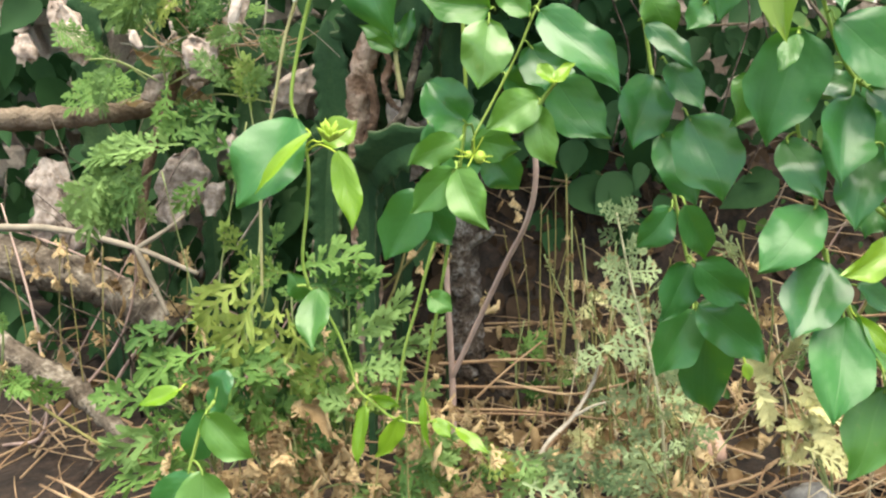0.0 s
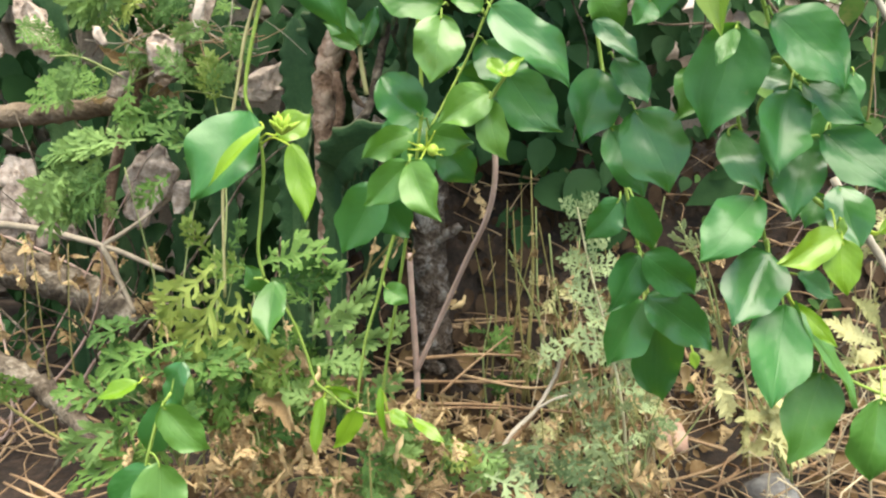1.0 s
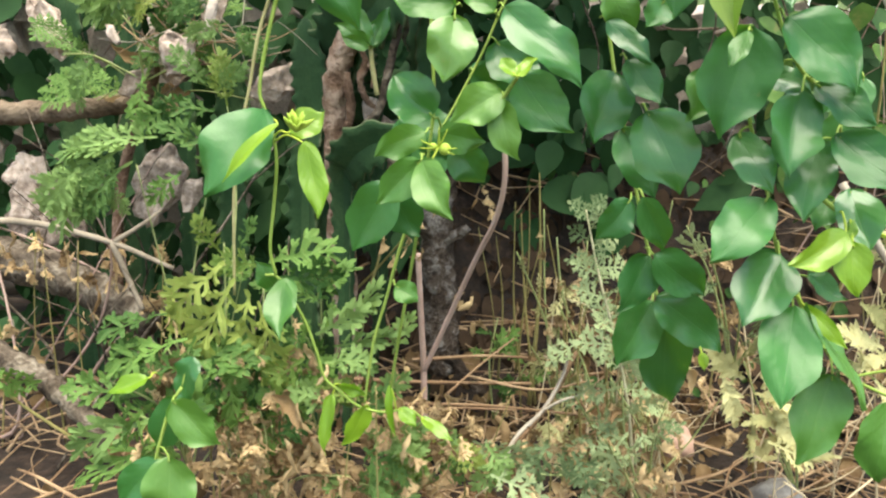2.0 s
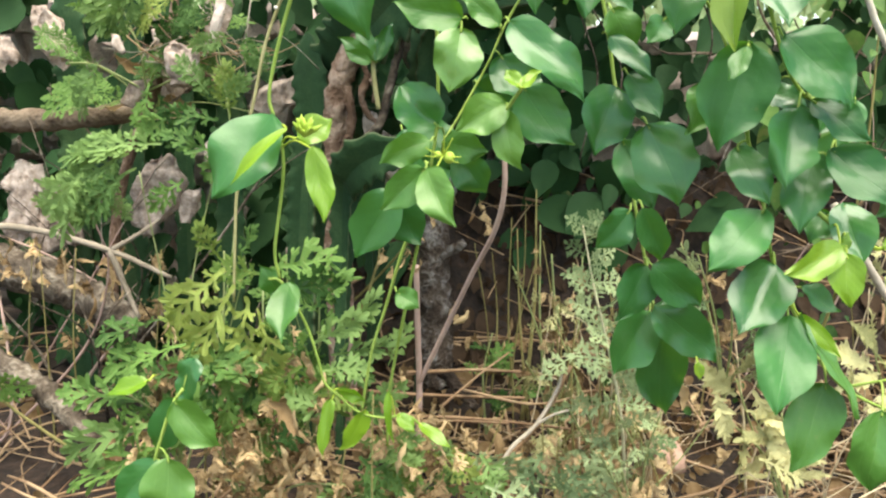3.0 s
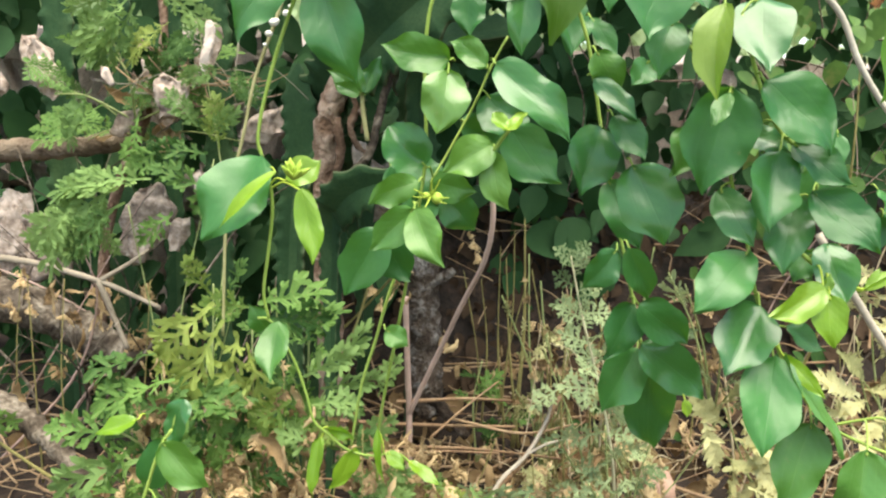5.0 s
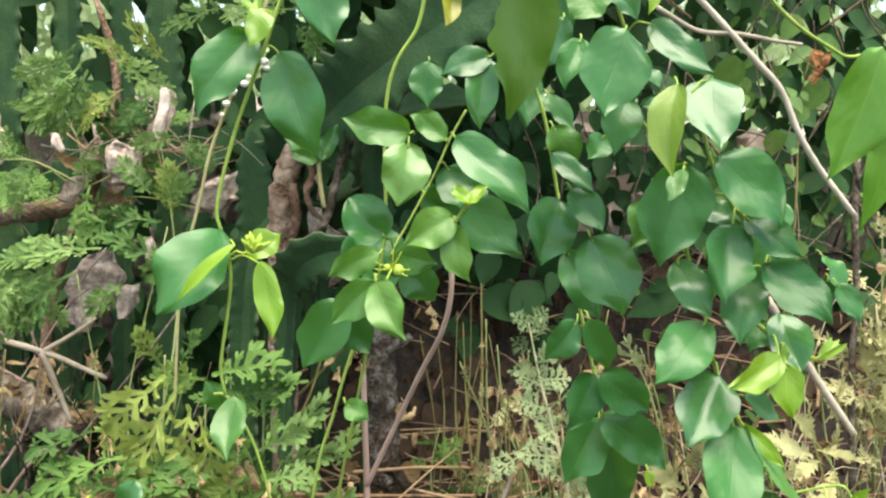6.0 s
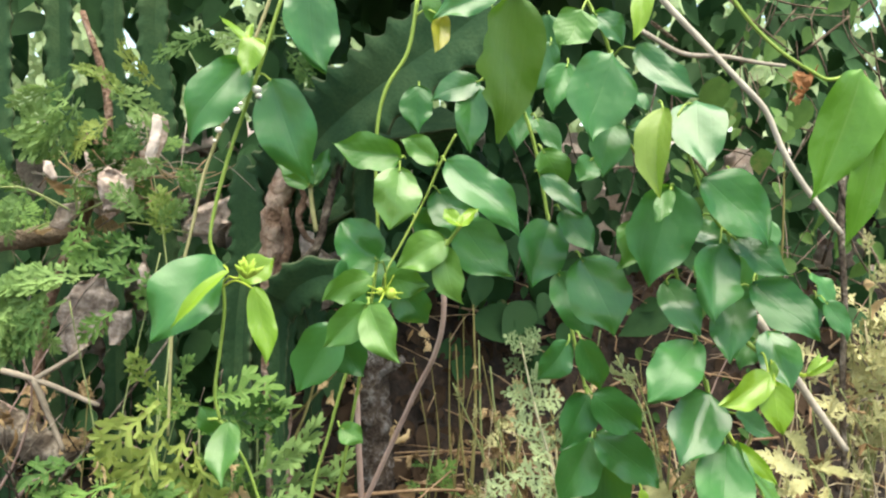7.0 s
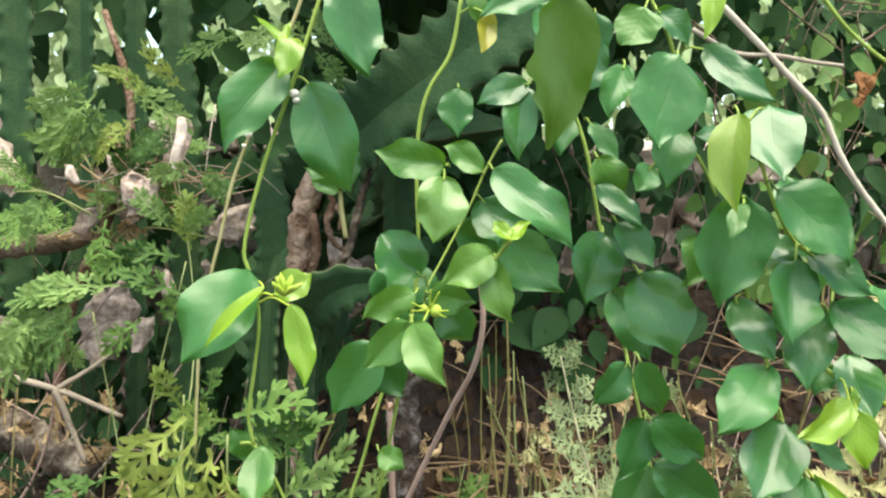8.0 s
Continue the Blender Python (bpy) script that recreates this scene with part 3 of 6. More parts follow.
leaf(vine, (0.286, 0.660, 1.110), (0.307, 0.624, 1.065), 0.034, (-0.31, -0.81, 0.49), 'pale')
leaf(vine, (0.310, 0.640, 1.058), (0.257, 0.606, 1.009), 0.045, (-0.18, -0.72, 0.67), 'pale')
leaf(vine, (0.382, 0.670, 1.054), (0.363, 0.661, 1.026), 0.026, (-0.27, -0.71, 0.65), 'pale')
leaf(vine, (0.383, 0.650, 1.066), (0.390, 0.610, 1.020), 0.038, (-0.25, -0.71, 0.65), 'pale')
leaf(vine, (0.365, 0.610, 1.034), (0.312, 0.588, 1.010), 0.028, (0.21, -0.90, 0.37), 'young')
leaf(vine, (0.371, 0.610, 1.028), (0.370, 0.595, 0.985), 0.031, (-0.13, -0.94, 0.32), 'young')
leaf(vine, (0.372, 0.615, 1.029), (0.374, 0.620, 1.045), 0.008, (-0.06, -0.95, 0.31), 'young')
leaf(vine, (0.407, 0.620, 1.030), (0.422, 0.627, 1.050), 0.008, (-0.04, -0.93, 0.36), 'young')
leaf(vine, (0.407, 0.620, 1.031), (0.435, 0.623, 1.046), 0.007, (0.09, -1.00, 0.01), 'young')
leaf(vine, (0.407, 0.620, 1.032), (0.433, 0.632, 1.047), 0.007, (-0.14, -0.82, 0.56), 'young')
leaf(vine, (0.408, 0.620, 1.032), (0.442, 0.633, 1.041), 0.006, (0.11, -0.90, 0.42), 'young')
leaf(vine, (0.321, 0.630, 1.011), (0.282, 0.593, 0.958), 0.050, (-0.13, -0.79, 0.59), 'pale')
leaf(vine, (0.357, 0.650, 0.989), (0.386, 0.636, 0.967), 0.022, (0.03, -0.76, 0.65), 'pale')
leaf(vine, (0.329, 0.610, 0.972), (0.303, 0.562, 0.902), 0.051, (-0.17, -0.82, 0.55), 'pale')
leaf(vine, (0.336, 0.610, 0.974), (0.386, 0.578, 0.894), 0.034, (0.50, -0.45, 0.74), 'bright')
# Folded underside of the leaf above; young colour stands for light coming through.
leaf(vine, (0.336, 0.607, 0.974), (0.361, 0.578, 0.946), 0.014, (-0.55, -0.80, 0.1), 'young')
leaf(vine, (0.365, 0.600, 0.916), (0.339, 0.580, 0.841), 0.045, (-0.24, -0.92, 0.31), 'bright')
leaf(vine, (0.411, 0.590, 0.897), (0.399, 0.580, 0.828), 0.051, (0.04, -0.98, 0.17), 'bright')
leaf(vine, (0.199, 0.760, 1.158), (0.175, 0.743, 1.093), 0.053, (0.00, -0.96, 0.26), 'mature')
leaf(vine, (0.223, 0.720, 1.124), (0.257, 0.691, 1.054), 0.061, (-0.37, -0.90, 0.22), 'mature')
leaf(vine, (0.208, 0.750, 1.106), (0.236, 0.719, 1.043), 0.045, (-0.10, -0.93, 0.35), 'mature')
leaf(vine, (0.184, 0.740, 1.230), (0.211, 0.743, 1.189), 0.034, (0.07, -1.00, -0.04), 'bright')
leaf(vine, (0.203, 0.730, 1.170), (0.233, 0.704, 1.132), 0.031, (-0.15, -0.86, 0.48), 'pale')
leaf(vine, (0.184, 0.740, 1.204), (0.221, 0.712, 1.166), 0.024, (-0.15, -0.90, 0.41), 'pale')
leaf(vine, (0.181, 0.760, 1.263), (0.206, 0.744, 1.227), 0.022, (0.01, -0.90, 0.44), 'pale')
leaf(vine, (0.270, 0.620, 1.192), (0.254, 0.605, 1.164), 0.016, (-0.5, -0.85, 0.1), 'bright')
leaf(vine, (0.265, 0.720, 1.289), (0.278, 0.705, 1.268), 0.019, (0.1, -0.7, 0.7), 'pale')
leaf(vine, (0.212, 0.760, 1.319), (0.190, 0.745, 1.268), 0.030, (-0.2, -0.95, 0.2), 'mature')
leaf(vine, (0.235, 0.740, 1.224), (0.221, 0.725, 1.197), 0.027, (0.1, -0.95, 0.2), 'mature')
vine = VINES['E']
stem(vine, 0.0020, 'stem_green', (0.165, 0.800, 1.298), (0.189, 0.800, 1.239), (0.210, 0.800, 1.149), (0.241, 0.800, 1.032), (0.261, 0.800, 0.962), (0.274, 0.800, 0.911), (0.280, 0.800, 0.879))
leaf(vine, (0.209, 0.700, 1.044), (0.178, 0.698, 1.005), 0.031, (-0.03, -1.00, 0.07), 'mature')
leaf(vine, (0.219, 0.694, 1.048), (0.249, 0.710, 0.994), 0.028, (0.05, -0.96, -0.28), 'mature')
leaf(vine, (0.237, 0.722, 0.986), (0.207, 0.702, 0.934), 0.040, (0.19, -0.95, 0.26), 'mature')
leaf(vine, (0.235, 0.703, 0.992), (0.292, 0.709, 0.953), 0.040, (0.15, -0.99, 0.06), 'mature')
leaf(vine, (0.251, 0.745, 0.934), (0.214, 0.731, 0.870), 0.051, (0.03, -0.98, 0.17), 'mature')
leaf(vine, (0.245, 0.713, 0.949), (0.309, 0.696, 0.903), 0.045, (-0.16, -0.98, 0.14), 'mature')
leaf(vine, (0.275, 0.767, 0.907), (0.284, 0.782, 0.806), 0.053, (-0.15, -0.98, -0.15), 'mature')
leaf(vine, (0.286, 0.690, 0.900), (0.287, 0.682, 0.885), 0.010, (-0.18, -0.87, 0.47), 'young')
vine = VINES['G']
stem(vine, 0.0017, 'stem_green', (0.266, 0.560, 1.368), (0.289, 0.560, 1.339), (0.309, 0.560, 1.318), (0.332, 0.560, 1.301), (0.355, 0.560, 1.289), (0.372, 0.560, 1.283), (0.397, 0.560, 1.291))
leaf(vine, (0.397, 0.560, 1.292), (0.366, 0.562, 1.187), 0.050, (-0.21, -0.98, -0.02), 'fresh')
leaf(vine, (0.411, 0.550, 1.249), (0.400, 0.563, 1.150), 0.026, (-0.46, -0.89, -0.04), 'fresh')
vine = VINES['H']
stem(vine, 0.0019, 'stem_green', (-0.219, 0.720, 0.842), (-0.232, 0.720, 0.820), (-0.243, 0.720, 0.786), (-0.251, 0.720, 0.758), (-0.260, 0.720, 0.716))
leaf(vine, (-0.226, 0.710, 0.832), (-0.179, 0.703, 0.786), 0.038, (0.02, -0.98, 0.17), 'light')
leaf(vine, (-0.228, 0.730, 0.828), (-0.252, 0.736, 0.765), 0.036, (-0.33, -0.94, 0.02), 'mature')
leaf(vine, (-0.206, 0.720, 0.874), (-0.221, 0.717, 0.824), 0.032, (-0.44, -0.83, 0.33), 'mature')
leaf(vine, (-0.232, 0.710, 0.771), (-0.235, 0.700, 0.697), 0.052, (0.17, -0.97, 0.14), 'light')
leaf(vine, (-0.243, 0.720, 0.762), (-0.288, 0.709, 0.714), 0.038, (-0.08, -0.96, 0.27), 'mature')
leaf(vine, (-0.282, 0.800, 0.817), (-0.326, 0.793, 0.802), 0.022, (-0.15, -0.65, 0.75), 'young')
vine = VINES['K']
leaf(vine, (-0.076, 1.240, 1.188), (-0.129, 1.240, 1.224), 0.026, (-0.03, -1.00, -0.06), 'bright')
leaf(vine, (-0.074, 1.240, 1.188), (-0.103, 1.260, 1.255), 0.029, (-0.28, -0.95, 0.16), 'bright')
leaf(vine, (-0.071, 1.240, 1.188), (-0.065, 1.254, 1.232), 0.023, (0.00, -0.95, 0.31), 'bright')
leaf(vine, (-0.069, 1.240, 1.186), (-0.044, 1.252, 1.253), 0.025, (0.45, -0.89, -0.01), 'mature')
leaf(vine, (-0.078, 1.240, 1.185), (-0.121, 1.233, 1.201), 0.021, (0.16, -0.99, -0.02), 'bright')
stem(vine, 0.004, 'stem_old', (-0.064, 1.250, 1.113), (-0.072, 1.250, 1.157), (-0.075, 1.250, 1.188))


GALLS = [(-0.183, 1.010, 1.240), (-0.178, 1.010, 1.254), (-0.172, 1.010, 1.268), (-0.169, 1.010, 1.270), (-0.156, 1.010, 1.280), (-0.151, 1.010, 1.289), (-0.095, 0.730, 1.275), (-0.093, 0.730, 1.269)]
for p, r in zip(GALLS, (.0030, .0050, .0062, .0046, .0052, .0030, .0046, .0034)):
    v, f = ball_data((0, 0, 0), r, r * 0.8, 8, 6)
    part("gall", mesh_of("gall", v, f, "gall"), VINES["A"], p, "small white waxy gall")

# ---- shaded growth of the vines behind ----
def inner_growth(label, box, count, seed, mats, lengths):
    rng = random.Random(seed)
    low = Vector((sum(box[0]) / 2, sum(box[1]) / 2, box[2][0]))
    vine = thing("climbing_vine", low, label, "vine", "climbing vines")
    for i in range(2):
        x, y = rng.uniform(*box[0]), box[1][1] + 0.02
        pts = [(x + rng.uniform(-0.05, 0.05), y + rng.uniform(-0.03, 0.03), box[2][1] + (box[2][0] - box[2][1]) * k / 3) for k in range(4)]
        tube("stem", spline(pts), 0.0013, "bark_dark", vine, 6, 0.8, 0.06)
    for i in range(count):
        b = Vector([rng.uniform(*e) for e in box])
        n = rng.uniform(*lengths)
        d = Vector((rng.uniform(-0.75, 0.75), rng.uniform(-0.5, 0.15), -1)).normalized()
        leaf(vine, b, b + d * n, n * rng.uniform(0.55, 0.72), (rng.uniform(-0.5, 0.5), -0.85, rng.uniform(-0.1, 0.6)), rng.choice(mats))
    return vine


inner_growth("shaded inner growth of the vine with dark pointed leaves", ((0.24, 0.64), (0.92, 1.08), (1.02, 1.36)), 8, 61, ("mature",), (0.05, 0.085))
inner_growth("shaded inner growth of the vine with dark pointed leaves", ((-0.02, 0.26), (0.92, 1.06), (1.06, 1.42)), 7, 62, ("mature",), (0.05, 0.085))

petioles()

# ---- branches, trunks and dry stems ----
def rod(name, label, category, radius, mat, points, taper=0.8, knobs=0.12, sides=8, group=""):
    line = spline(points, 9)
    base = thing(name, line[0], label, category, group)
    tube("stem", line, radius, mat, base, sides, taper, knobs, seed=len(ORIGIN))
    return base


branch = rod("dead_branch", "thin pale grey dead branch forked over the ground litter", "branch", 0.0075, "grey_bark",
             [(-0.804, 1.370, 0.872), (-0.684, 1.370, 0.870), (-0.550, 1.370, 0.838), (-0.436, 1.360, 0.794)], 0.55)
tube("twig", spline([(-0.547, 1.370, 0.837), (-0.518, 1.360, 0.773), (-0.488, 1.340, 0.721)]), 0.006, "grey_bark", branch, 7, 0.7, 0.1)
tube("twig", spline([(-0.545, 1.370, 0.838), (-0.497, 1.380, 0.869), (-0.467, 1.400, 0.893)]), 0.005, "grey_bark", branch, 7, 0.5, 0.1)
rod("fallen_log", "weathered grey fallen branch with flaking bark", "log", 0.046, "bark",
    [(-1.025, 1.580, 0.790), (-0.854, 1.560, 0.756), (-0.738, 1.530, 0.736), (-0.630, 1.500, 0.701), (-0.516, 1.450, 0.659)], 0.72, 0.16, 18)
rod("fallen_log", "weathered grey fallen branch with flaking bark", "log", 0.024, "bark",
    [(-0.798, 1.300, 0.691), (-0.665, 1.260, 0.637), (-0.591, 1.240, 0.596), (-0.511, 1.200, 0.535)], 0.7, 0.2, 10)
rod("fallen_log", "brown bark branch lying behind the ferny herbs", "log", 0.024, "bark_mid",
    [(-0.919, 1.600, 1.047), (-0.783, 1.600, 1.050), (-0.658, 1.600, 1.063), (-0.573, 1.620, 1.083)], 0.8, 0.15, 10)
trunk = rod("shrub_trunk", "brown shrub trunk with knotted side roots", "trunk", 0.023, "bark_brown",
            [(-0.118, 1.390, 0.480), (-0.130, 1.375, 0.700), (-0.137, 1.370, 0.874), (-0.144, 1.370, 1.038), (-0.140, 1.360, 1.146), (-0.102, 1.350, 1.223), (-0.027, 1.340, 1.290)], 0.85, 0.24, 16)
for pts, r in (([(-0.111, 1.350, 1.199), (-0.088, 1.330, 1.171), (-0.098, 1.320, 1.133), (-0.085, 1.320, 1.101), (-0.070, 1.330, 1.088)], 0.0075),
               ([(-0.091, 1.330, 1.167), (-0.075, 1.320, 1.148), (-0.078, 1.320, 1.122)], 0.0055),
               ([(-0.127, 1.350, 1.146), (-0.116, 1.345, 1.080), (-0.136, 1.340, 1.001), (-0.116, 1.340, 0.901)], 0.0085)):
    tube("root", spline(pts), r, "bark_brown", trunk, 9, 0.5, 0.35)
rod("bare_shoot", "bare grey-brown woody shoot", "branch", 0.0075, "bark",
    [(-0.090, 1.250, 1.057), (-0.062, 1.250, 1.090), (-0.048, 1.260, 1.149), (-0.028, 1.260, 1.238), (-0.013, 1.280, 1.336)], 0.8)
rod("bare_shoot", "smooth pinkish-brown bare shoot rising from the litter", "branch", 0.0041, "pink_stem",
    [(0.018, 1.120, 0.701), (0.055, 1.100, 0.798), (0.089, 1.060, 0.896), (0.112, 1.020, 0.963), (0.120, 1.000, 1.024), (0.113, 1.000, 1.086), (0.098, 1.000, 1.137)], 0.8, 0.05)
rod("bare_shoot", "smooth pinkish-brown bare shoot rising from the litter", "branch", 0.0052, "pink_stem",
    [(0.022, 1.100, 0.607), (0.019, 1.120, 0.701), (0.013, 1.120, 0.792), (0.007, 1.120, 0.889)], 0.8, 0.05)
rod("bare_branch", "pale brown bare branch arching through the shrub", "branch", 0.0046, "pale_bark",
    [(0.397, 1.030, 1.476), (0.419, 1.030, 1.450), (0.472, 1.030, 1.403), (0.530, 1.030, 1.351), (0.570, 1.030, 1.313), (0.600, 1.030, 1.258), (0.634, 1.030, 1.211), (0.696, 1.030, 1.143)], 0.9, 0.08)
rod("bare_branch", "thin brown bare twig", "branch", 0.0036, "dry_twig",
    [(0.385, 1.030, 1.413), (0.444, 1.030, 1.386), (0.502, 1.030, 1.385), (0.553, 1.030, 1.379), (0.595, 1.030, 1.376)], 0.7, 0.08)
rod("bare_branch", "pale brown bare branch low behind the leaves", "branch", 0.0062, "dry_twig",
    [(0.614, 1.100, 1.010), (0.692, 1.080, 0.893), (0.749, 1.060, 0.812)], 0.9, 0.08)
dim = rod("bare_shoot", "dim grey-brown upright stem behind the hanging vine", "branch", 0.0064, "bark",
    [(0.904, 1.250, 0.518), (0.885, 1.250, 0.657), (0.864, 1.250, 0.844), (0.856, 1.250, 1.008), (0.839, 1.250, 1.148), (0.848, 1.270, 1.297)], 0.8, 0.1)
for pts in (((0.857, 1.250, 0.990), (0.880, 1.240, 0.930), (0.912, 1.230, 0.880)), ((0.845, 1.250, 1.180), (0.818, 1.240, 1.235), (0.806, 1.240, 1.300)), ((0.866, 1.250, 0.830), (0.915, 1.240, 0.850), (0.965, 1.240, 0.905))):
    tube("side_twig", spline(pts), 0.0034, "bark", dim, 6, 0.4, 0.15)
rotten = rod("shrub_trunk", "dark brown rotting trunk in the shade of the vines", "trunk", 0.034, "bark_dark",
    [(0.056, 1.460, 0.569), (0.047, 1.460, 0.675), (0.038, 1.450, 0.793), (0.037, 1.440, 0.905), (0.052, 1.440, 1.013)], 0.8, 0.22, 16)
tube("branch_stub", spline([(0.040, 1.440, 0.830), (0.075, 1.415, 0.858), (0.092, 1.405, 0.872)]), 0.011, "bark_dark", rotten, 9, 0.7, 0.3)
tube("root", spline([(0.052, 1.450, 0.620), (0.090, 1.425, 0.585), (0.135, 1.410, 0.540)]), 0.014, "bark_dark", rotten, 9, 0.6, 0.3)
for r, pts in (
    (0.0044, ((0.213, 1.33, 0.557), (0.225, 1.36, 0.773), (0.214, 1.36, 0.982))),
    (0.0028, ((0.227, 1.35, 0.549), (0.203, 1.38, 0.733), (0.187, 1.38, 0.906))),
    (0.0024, ((0.202, 1.38, 0.575), (0.184, 1.4, 0.727), (0.178, 1.4, 0.923))),
    (0.0024, ((0.271, 1.28, 0.597), (0.259, 1.3, 0.738), (0.223, 1.3, 0.901))),
    (0.0020, ((0.16, 1.4, 0.578), (0.165, 1.42, 0.72), (0.147, 1.42, 0.854))),
    (0.0024, ((0.281, 1.18, 0.559), (0.27, 1.2, 0.711), (0.275, 1.2, 0.866))),
    (0.0028, ((0.319, 1.12, 0.57), (0.308, 1.15, 0.692), (0.316, 1.15, 0.842))),
    (0.0020, ((0.193, 1.4, 0.59), (0.21, 1.42, 0.789), (0.205, 1.42, 0.953)))):
    line = spline(pts)
    stalk = thing("dry_stalk", line[0], "upright tan dry herb stalk", "stalk", "dry stalks")
    tube("stalk", line, r, "dry_stem", stalk, 6, 0.3, 0.1)
rng = random.Random(91)
for i in range(4):
    x, y = rng.uniform(0.10, 1.0), rng.uniform(1.12, 1.6)
    foot = Vector((x, y, ground_height(x, y) - 0.01))
    n = rng.uniform(0.18, 0.46)
    lean = Vector((rng.gauss(0, 0.05), rng.gauss(0, 0.03), n))
    e = thing("dry_stalk", foot, "upright tan dry herb stalk", "stalk", "dry stalks")
    tube("stalk", spline([foot, foot + lean * 0.5 + Vector((rng.gauss(0, 0.015), 0, 0)), foot + lean]), rng.uniform(0.0012, 0.0026), rng.choice(("dry_stem", "pale_straw", "straw")), e, 5, 0.25, 0.1)
rng = random.Random(92)
for i in range(3):
    x, y = rng.uniform(0.16, 0.62), rng.uniform(1.36, 1.62)
    foot = Vector((x, y, ground_height(x, y) - 0.01))
    n = rng.uniform(0.26, 0.52)
    lean = Vector((rng.gauss(0, 0.055), rng.gauss(0, 0.03), n))
    e = thing("dry_stalk", foot, "upright tan dry herb stalk", "stalk", "dry stalks")
    tube("stalk", spline([foot, foot + lean * 0.35 + Vector((rng.gauss(0, 0.014), 0, 0)), foot + lean * 0.7 + Vector((rng.gauss(0, 0.014), 0, 0)), foot + lean]), rng.uniform(0.0026, 0.0052), rng.choice(("dry_stem", "dry_stem", "herb_stalk")), e, 5, 0.35, 0.1)
rod("dry_stalk", "tan dry stick leaning over the litter", "stalk", 0.005, "straw", [(0.157, 1.100, 0.584), (0.213, 1.120, 0.653), (0.258, 1.150, 0.728)], 0.7)

stick = rod("fallen_stick", "pale forked dry stick leaning over the litter", "stick", 0.0036, "dry_twig",
            [(0.130, 1.020, 0.580), (0.155, 1.050, 0.627), (0.199, 1.080, 0.660), (0.229, 1.100, 0.707), (0.235, 1.100, 0.740)], 0.7)
tube("side_twig", spline([(0.199, 1.080, 0.660), (0.232, 1.080, 0.679), (0.279, 1.100, 0.680)]), 0.0026, "dry_twig", stick, 6, 0.5, 0.1)
for r, pts in ((0.0050, ((-0.113, 1.200, 0.655), (0.038, 1.250, 0.631), (0.204, 1.250, 0.632))),
               (0.0042, ((-0.017, 1.150, 0.635), (0.124, 1.200, 0.612), (0.266, 1.150, 0.622))),
               (0.0046, ((-0.003, 1.300, 0.652), (0.138, 1.300, 0.662), (0.280, 1.300, 0.654))),
               (0.0030, ((0.057, 1.200, 0.631), (0.114, 1.250, 0.664), (0.176, 1.300, 0.696))),
               (0.0034, ((-0.067, 1.100, 0.632), (0.056, 1.150, 0.628), (0.165, 1.150, 0.628))),
               (0.0036, ((0.096, 1.250, 0.643), (0.207, 1.200, 0.642), (0.300, 1.200, 0.661)))):
    line = spline(pts)
    fallen = thing("fallen_stick", line[0], "pinkish-brown dry stick lying on the litter", "stick", "fallen sticks")
    tube("stick_wood", line, r * 0.75, "straw", fallen, 7, 0.7, 0.12, seed=int(r * 1e4))

# ---- columnar cactus behind the vines ----
def cactus(points, width, teeth=0.032, turn=0.3, slim=False):
    """A three-winged succulent stem with jagged, thorny edges; each wing is a rib of its own."""
    first = Vector(points[0])
    floor = Vector((first.x, first.y, ground_height(first.x, first.y) - 0.02))
    line = spline(([floor] if first.z - floor.z > 0.06 else []) + list(points), 10)
    base = thing("winged_cactus", line[0], "dark green three-winged cactus stem with toothed edges", "cactus", "cactus stems")
    fine = []
    for a, b in zip(line, line[1:]):
        k = max(1, int((b - a).length / 0.006))
        fine += [a.lerp(b, i / k) for i in range(k)]
    fine.append(line[-1])
    n, side, run, rings = len(fine), Vector((1, 0, 0.02)), 0.0, []
    for i, p in enumerate(fine):
        d = (fine[min(i + 1, n - 1)] - fine[max(i - 1, 0)]).normalized()
        side = (side - d * side.dot(d)).normalized()
        run += (p - fine[max(i - 1, 0)]).length
        rings.append((p, side.copy(), d.cross(side), run))
    for w in range(3):
        verts, faces = [], []
        a0 = turn + 2 * math.pi * w / 3
        for i, (p, sd, up, run) in enumerate(rings):
            saw = ((run + w * 0.011) / teeth + 0.35 * noise.noise(p * 14)) % 1.0
            edge = 0.84 + 0.24 * max(0.0, 1 - abs(saw - 0.35) * 3.2) + 0.10 * noise.noise(p * 7 + Vector((w, 0, 0)))
            end = min(1.0, ((n - 1 - i) / 12) ** 0.6 + 0.1)
            end *= min(1.0, 0.22 + (run / 0.75) ** 2) if slim else 1.0
            wave = 0.10 * noise.noise(p * 10 + Vector((0, w * 3, 0)))
            for da, r in ((-1.05, 0.26), (-0.20 + wave, 0.60), (-0.045 + wave, edge), (0.045 + wave, edge), (0.20 + wave, 0.60), (1.05, 0.26)):
                v = sd * math.cos(a0 + da) + up * math.sin(a0 + da)
                verts.append(p + v * (width / 2 * r * end) - line[0])
        for i in range(n - 1):
            for k in range(5):
                a = i * 6 + k
                faces.append((a, a + 1, a + 7, a + 6))
        me = mesh_of("rib", verts, faces, "cactus")
        me.materials.append(MAT["cactus_edge"])
        for i, f in enumerate(me.polygons):
            if i % 5 == 2:
                f.material_index = 1
        part("rib", me, base, line[0])
    return base


